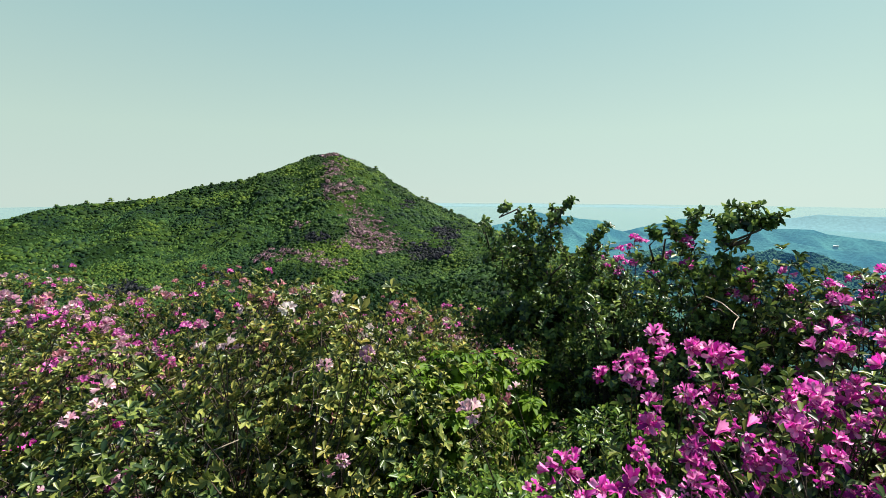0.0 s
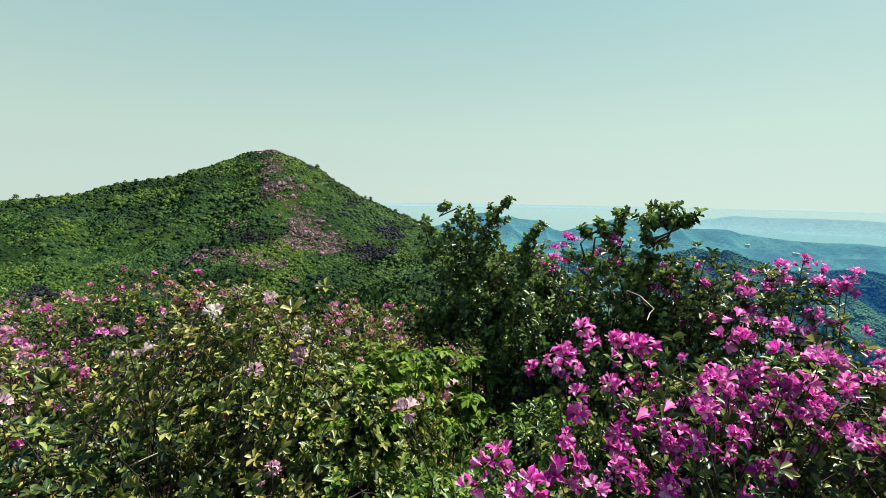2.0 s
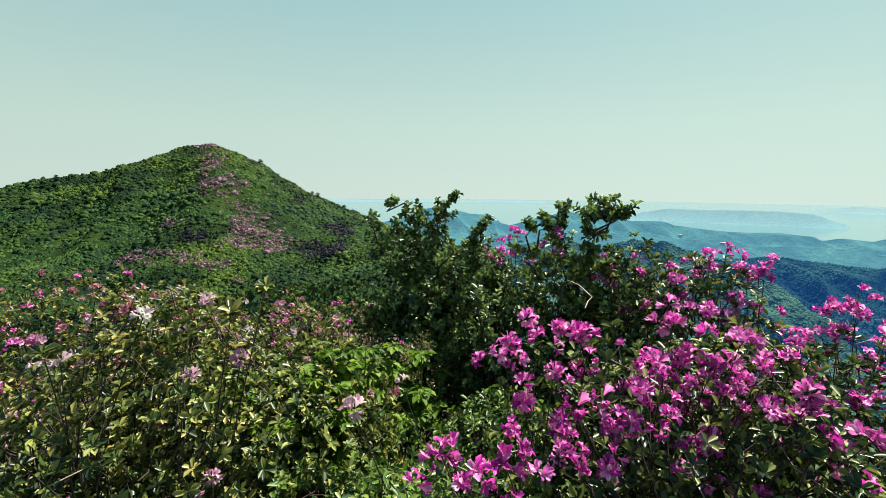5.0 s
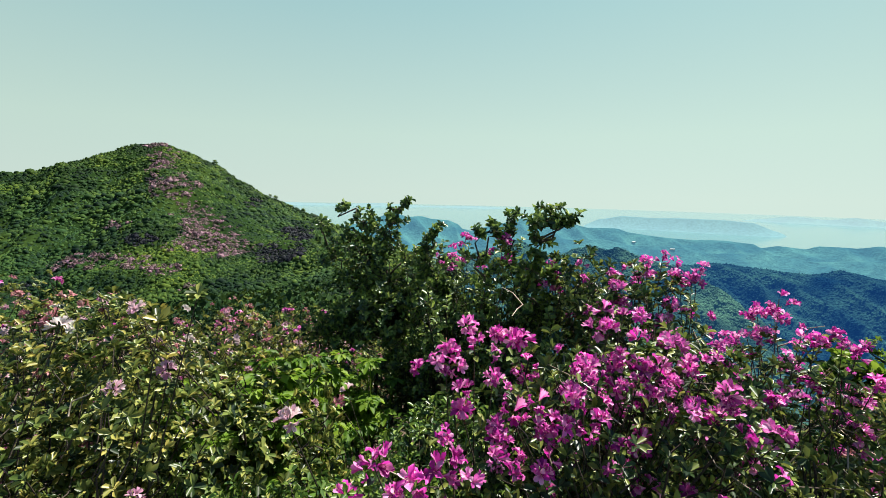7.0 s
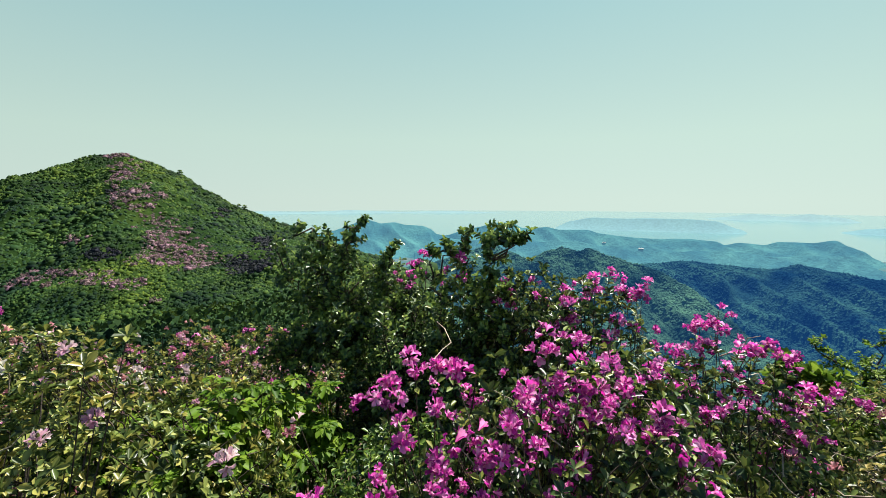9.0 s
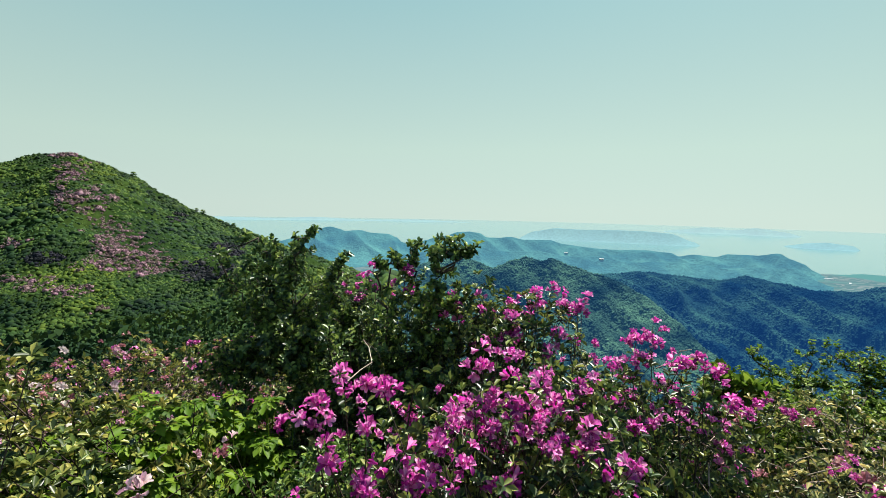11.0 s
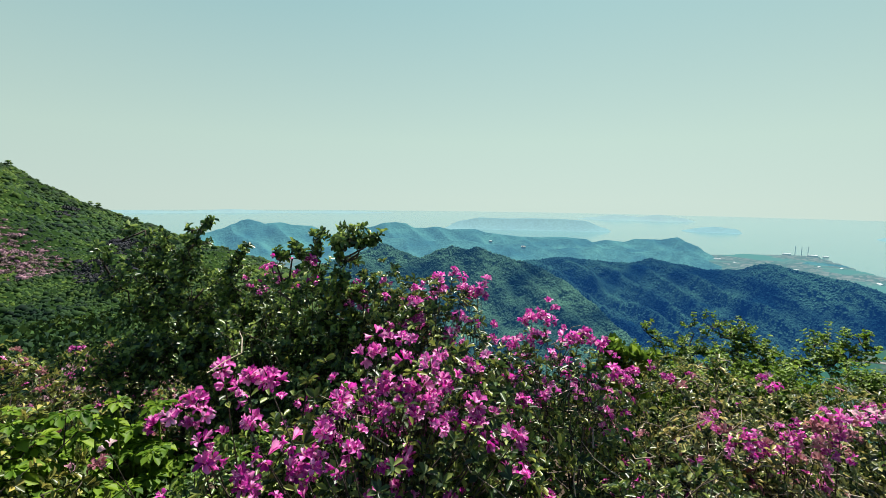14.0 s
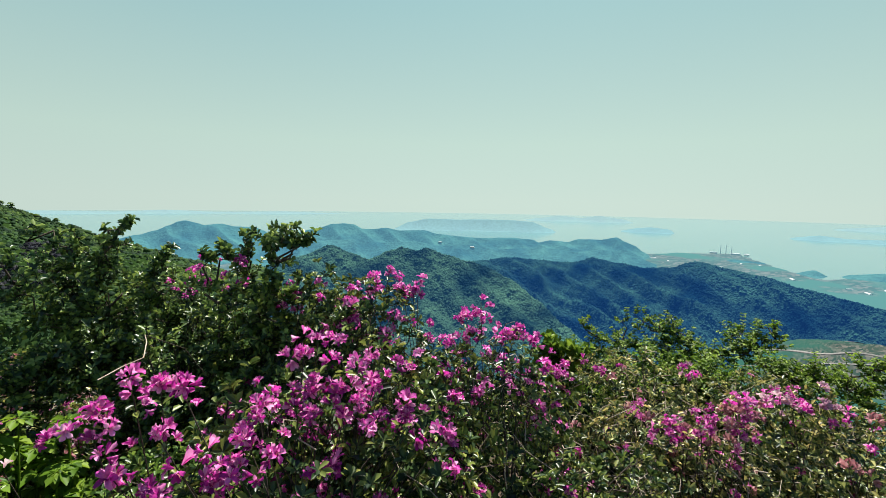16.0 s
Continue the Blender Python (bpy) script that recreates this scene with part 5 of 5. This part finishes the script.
# leafy growth behind them
LEAFY = "leafy azalea with a few magenta blossoms among twigs"
shrub("azalea_bush", LEAFY, (1.32, 1.55), 0.3, 1.06, M_AZALEA_DEEP, 0.025, 8, 380, 0.05, ("magenta", "rose"), inner=1.2, dry=4)
shrub("azalea_bush", LEAFY, (1.62, 1.2), 0.28, 0.88, M_AZALEA_DEEP, 0.025, 8, 340, 0.05, ("magenta", "rose"), inner=1.2, dry=8)

# beside the drop
shrub("azalea_bush", "azalea bush with dry tangled twigs and pink blossoms", (1.98, 0.42), 0.4, 0.78, M_AZALEA_PALE, 0.025, 8, 380, 0.03, ("magenta", "rose", "magenta", "faded"), key=[(1.96, 0.54, 0.76), (1.98, 0.49, 0.76), (2.0, 0.42, 0.75), (2.01, 0.37, 0.73), (2.02, 0.33, 0.74), (2.05, 0.33, 0.79), (2.06, 0.25, 0.79), (2.06, 0.22, 0.77), (2.05, 0.3, 0.8), (2.1, 0.23, 0.86), (2.11, 0.21, 0.88)], crowd=5, dry=170)
shrub("azalea_bush", OLIVE, (1.4, 0.32), 0.4, 0.84, M_AZALEA_DEEP, 0.022, 9, 600, 0.0, inner=1.1, dry=110)
shrub("azalea_bush", PINKISH, (2.4, 0.8), 0.48, 0.76, M_AZALEA_PALE, 0.025, 8, 420, 0.04, ("magenta", "magenta", "faded"), key=[(2.24, 0.84, 0.78), (2.15, 0.99, 0.77), (2.16, 0.96, 0.74), (2.13, 0.96, 0.68)], crowd=5, dry=110)
shrub("azalea_bush", PINKISH, (2.55, 0.15), 0.48, 0.76, M_AZALEA_PALE, 0.025, 8, 420, 0.05, ("magenta", "pale"), key=[(2.41, 0.47, 0.82), (2.46, 0.18, 0.8), (2.46, 0.14, 0.78), (2.48, 0.05, 0.81)], crowd=4, dry=110)
shrub("azalea_bush", OLIVE, (2.0, -0.25), 0.45, 0.74, M_AZALEA_PALE, 0.026, 8, 494, 0.04, ("magenta", "faded"), key=[(2.11, -0.1, 0.93), (2.08, -0.1, 0.85), (2.05, -0.11, 0.78), (2.05, -0.06, 0.79)], inner=1.1, dry=90)
shrub("azalea_bush", PINKISH, (3.05, 0.45), 0.5, 0.62, M_AZALEA_PALE, 0.026, 8, 360, 0.03, ("magenta", "faded"), crowd=1, dry=60)
shrub("azalea_bush", OLIVE, (3.1, -0.3), 0.5, 0.62, M_AZALEA_PALE, 0.026, 8, 468, 0.02, ("magenta", "faded"), inner=1.1, dry=30)

LAYERED = "small tree with flat layered sprays of fresh green leaves"
SPRAY = dict(level=0.4, cover=2.0, trunk=0.026, hub=0.55, shoot=0.008, sprigs=True)
padded("layered_tree", LAYERED, (3.95, 1.15), [(3.91, 1.31, 0.64, 0.09), (3.95, 1.2, 0.62, 0.1), (3.99, 1.1, 0.62, 0.085), (3.99, 1.04, 0.56, 0.09), (3.95, 1.16, 0.56, 0.1), (3.92, 1.14, 0.45, 0.16), (3.98, 0.99, 0.48, 0.12), (3.89, 1.21, 0.43, 0.08), (3.93, 1.07, 0.38, 0.15)] + heap((3.85, 0.95, -0.1), (4.05, 1.3, 0.32), 9, 0.15), M_PINE, 0.026, 4, "trees beside the drop", "tree", **SPRAY)
padded("layered_tree", LAYERED, (3.76, 1.5), [(3.85, 1.45, 0.61, 0.06), (3.78, 1.51, 0.47, 0.1), (3.81, 1.42, 0.46, 0.11), (3.85, 1.35, 0.46, 0.09), (3.73, 1.59, 0.46, 0.06), (3.69, 1.61, 0.37, 0.13), (3.76, 1.46, 0.35, 0.15), (3.69, 1.74, 0.57, 0.045), (3.7, 1.71, 0.53, 0.035)] + heap((3.65, 1.4, -0.1), (3.85, 1.7, 0.28), 8, 0.14), M_PINE, 0.026, 4, "trees beside the drop", "tree", **SPRAY)
padded("layered_tree", LAYERED, (4.04, 0.8), [(4.02, 0.91, 0.51, 0.055), (4.0, 0.87, 0.43, 0.11), (4.04, 0.79, 0.48, 0.1), (4.1, 0.7, 0.63, 0.11), (4.07, 0.74, 0.56, 0.09), (4.11, 0.62, 0.59, 0.12), (4.11, 0.56, 0.58, 0.11), (4.14, 0.56, 0.7, 0.06), (4.15, 0.51, 0.71, 0.06), (4.14, 0.49, 0.63, 0.05), (4.07, 0.66, 0.49, 0.11)] + heap((3.95, 0.68, -0.1), (4.1, 0.9, 0.34), 7, 0.12), M_PINE, 0.026, 4, "trees beside the drop", "tree", **SPRAY)
padded("layered_tree", LAYERED, (3.72, 0.32), [(3.7, 0.47, 0.57, 0.117), (3.71, 0.38, 0.52, 0.135), (3.72, 0.32, 0.53, 0.135), (3.74, 0.2, 0.55, 0.135), (3.72, 0.25, 0.49, 0.135)] + heap((3.65, 0.1, -0.1), (3.8, 0.5, 0.42), 9, 0.14), M_PINE, 0.026, 4, "trees beside the drop", "tree", **SPRAY)
padded("layered_tree", LAYERED, (4.18, -0.02), [(4.15, 0.1, 0.46, 0.12), (4.18, -0.02, 0.54, 0.12), (4.2, -0.07, 0.6, 0.1), (4.16, 0.05, 0.4, 0.14)] + heap((4.05, -0.15, -0.1), (4.25, 0.2, 0.34), 8, 0.14), M_PINE, 0.026, 4, "trees beside the drop", "tree", **SPRAY)
YELLOWISH = "low spreading bush of small yellow-green leaves"
padded("green_bush", YELLOWISH, (3.12, 1.08), [(3.06, 1.28, 0.44, 0.123), (3.15, 1.13, 0.48, 0.123), (3.21, 0.99, 0.49, 0.14), (3.14, 1.05, 0.38, 0.165)] + heap((3.0, 0.95, 0.0), (3.22, 1.3, 0.36), 9, 0.15), M_PINE, 0.028, 4, "yellow-green bushes", "shrub", level=0.7, cover=2.6, sprigs=True, shoot=0.008)
padded("green_bush", YELLOWISH, (3.28, 0.75), [(3.27, 0.85, 0.5, 0.14), (3.31, 0.71, 0.5, 0.14), (3.35, 0.58, 0.51, 0.14), (3.22, 0.89, 0.41, 0.165), (3.29, 0.67, 0.43, 0.165)] + heap((3.15, 0.55, 0.0), (3.38, 0.92, 0.38), 9, 0.15), M_PINE, 0.028, 4, "yellow-green bushes", "shrub", level=0.7, cover=2.6, sprigs=True, shoot=0.008)
padded("green_bush", "bush of broad rounded yellow-green leaves", (2.33, 1.1), [(2.31, 1.14, 0.82, 0.069), (2.33, 1.09, 0.77, 0.087), (2.38, 1.02, 0.79, 0.069), (2.28, 1.15, 0.73, 0.062)] + heap((2.25, 1.0, 0.1), (2.4, 1.2, 0.7), 8, 0.08), M_PINE, 0.042, 6, "", "shrub", width=0.75, cover=4.0)


def stone(x, y, s):
    bm = bmesh.new()
    bmesh.ops.create_icosphere(bm, subdivisions=2, radius=s)
    for w in bm.verts:
        w.co += w.co.normalized() * s * 0.3 * noise.noise(w.co * 2.2 / s)
        w.co.z *= 0.6
    me = bpy.data.meshes.new("stone")
    bm.to_mesh(me)
    bm.free()
    me.materials.append(M_STONE)
    ob = new("stone", me)
    ob.location = (x, y, float(ground_z(np.array([x]), np.array([y]))[0]) + s * 0.25)
    tagged(ob, "brown weathered stone lying among the bushes", "stone", group="stones on the summit")


for x, y, s in ((-0.85, 0.75, 0.1), (-0.62, 0.62, 0.07), (-1.1, 0.85, 0.08)):
    stone(x, y, s)
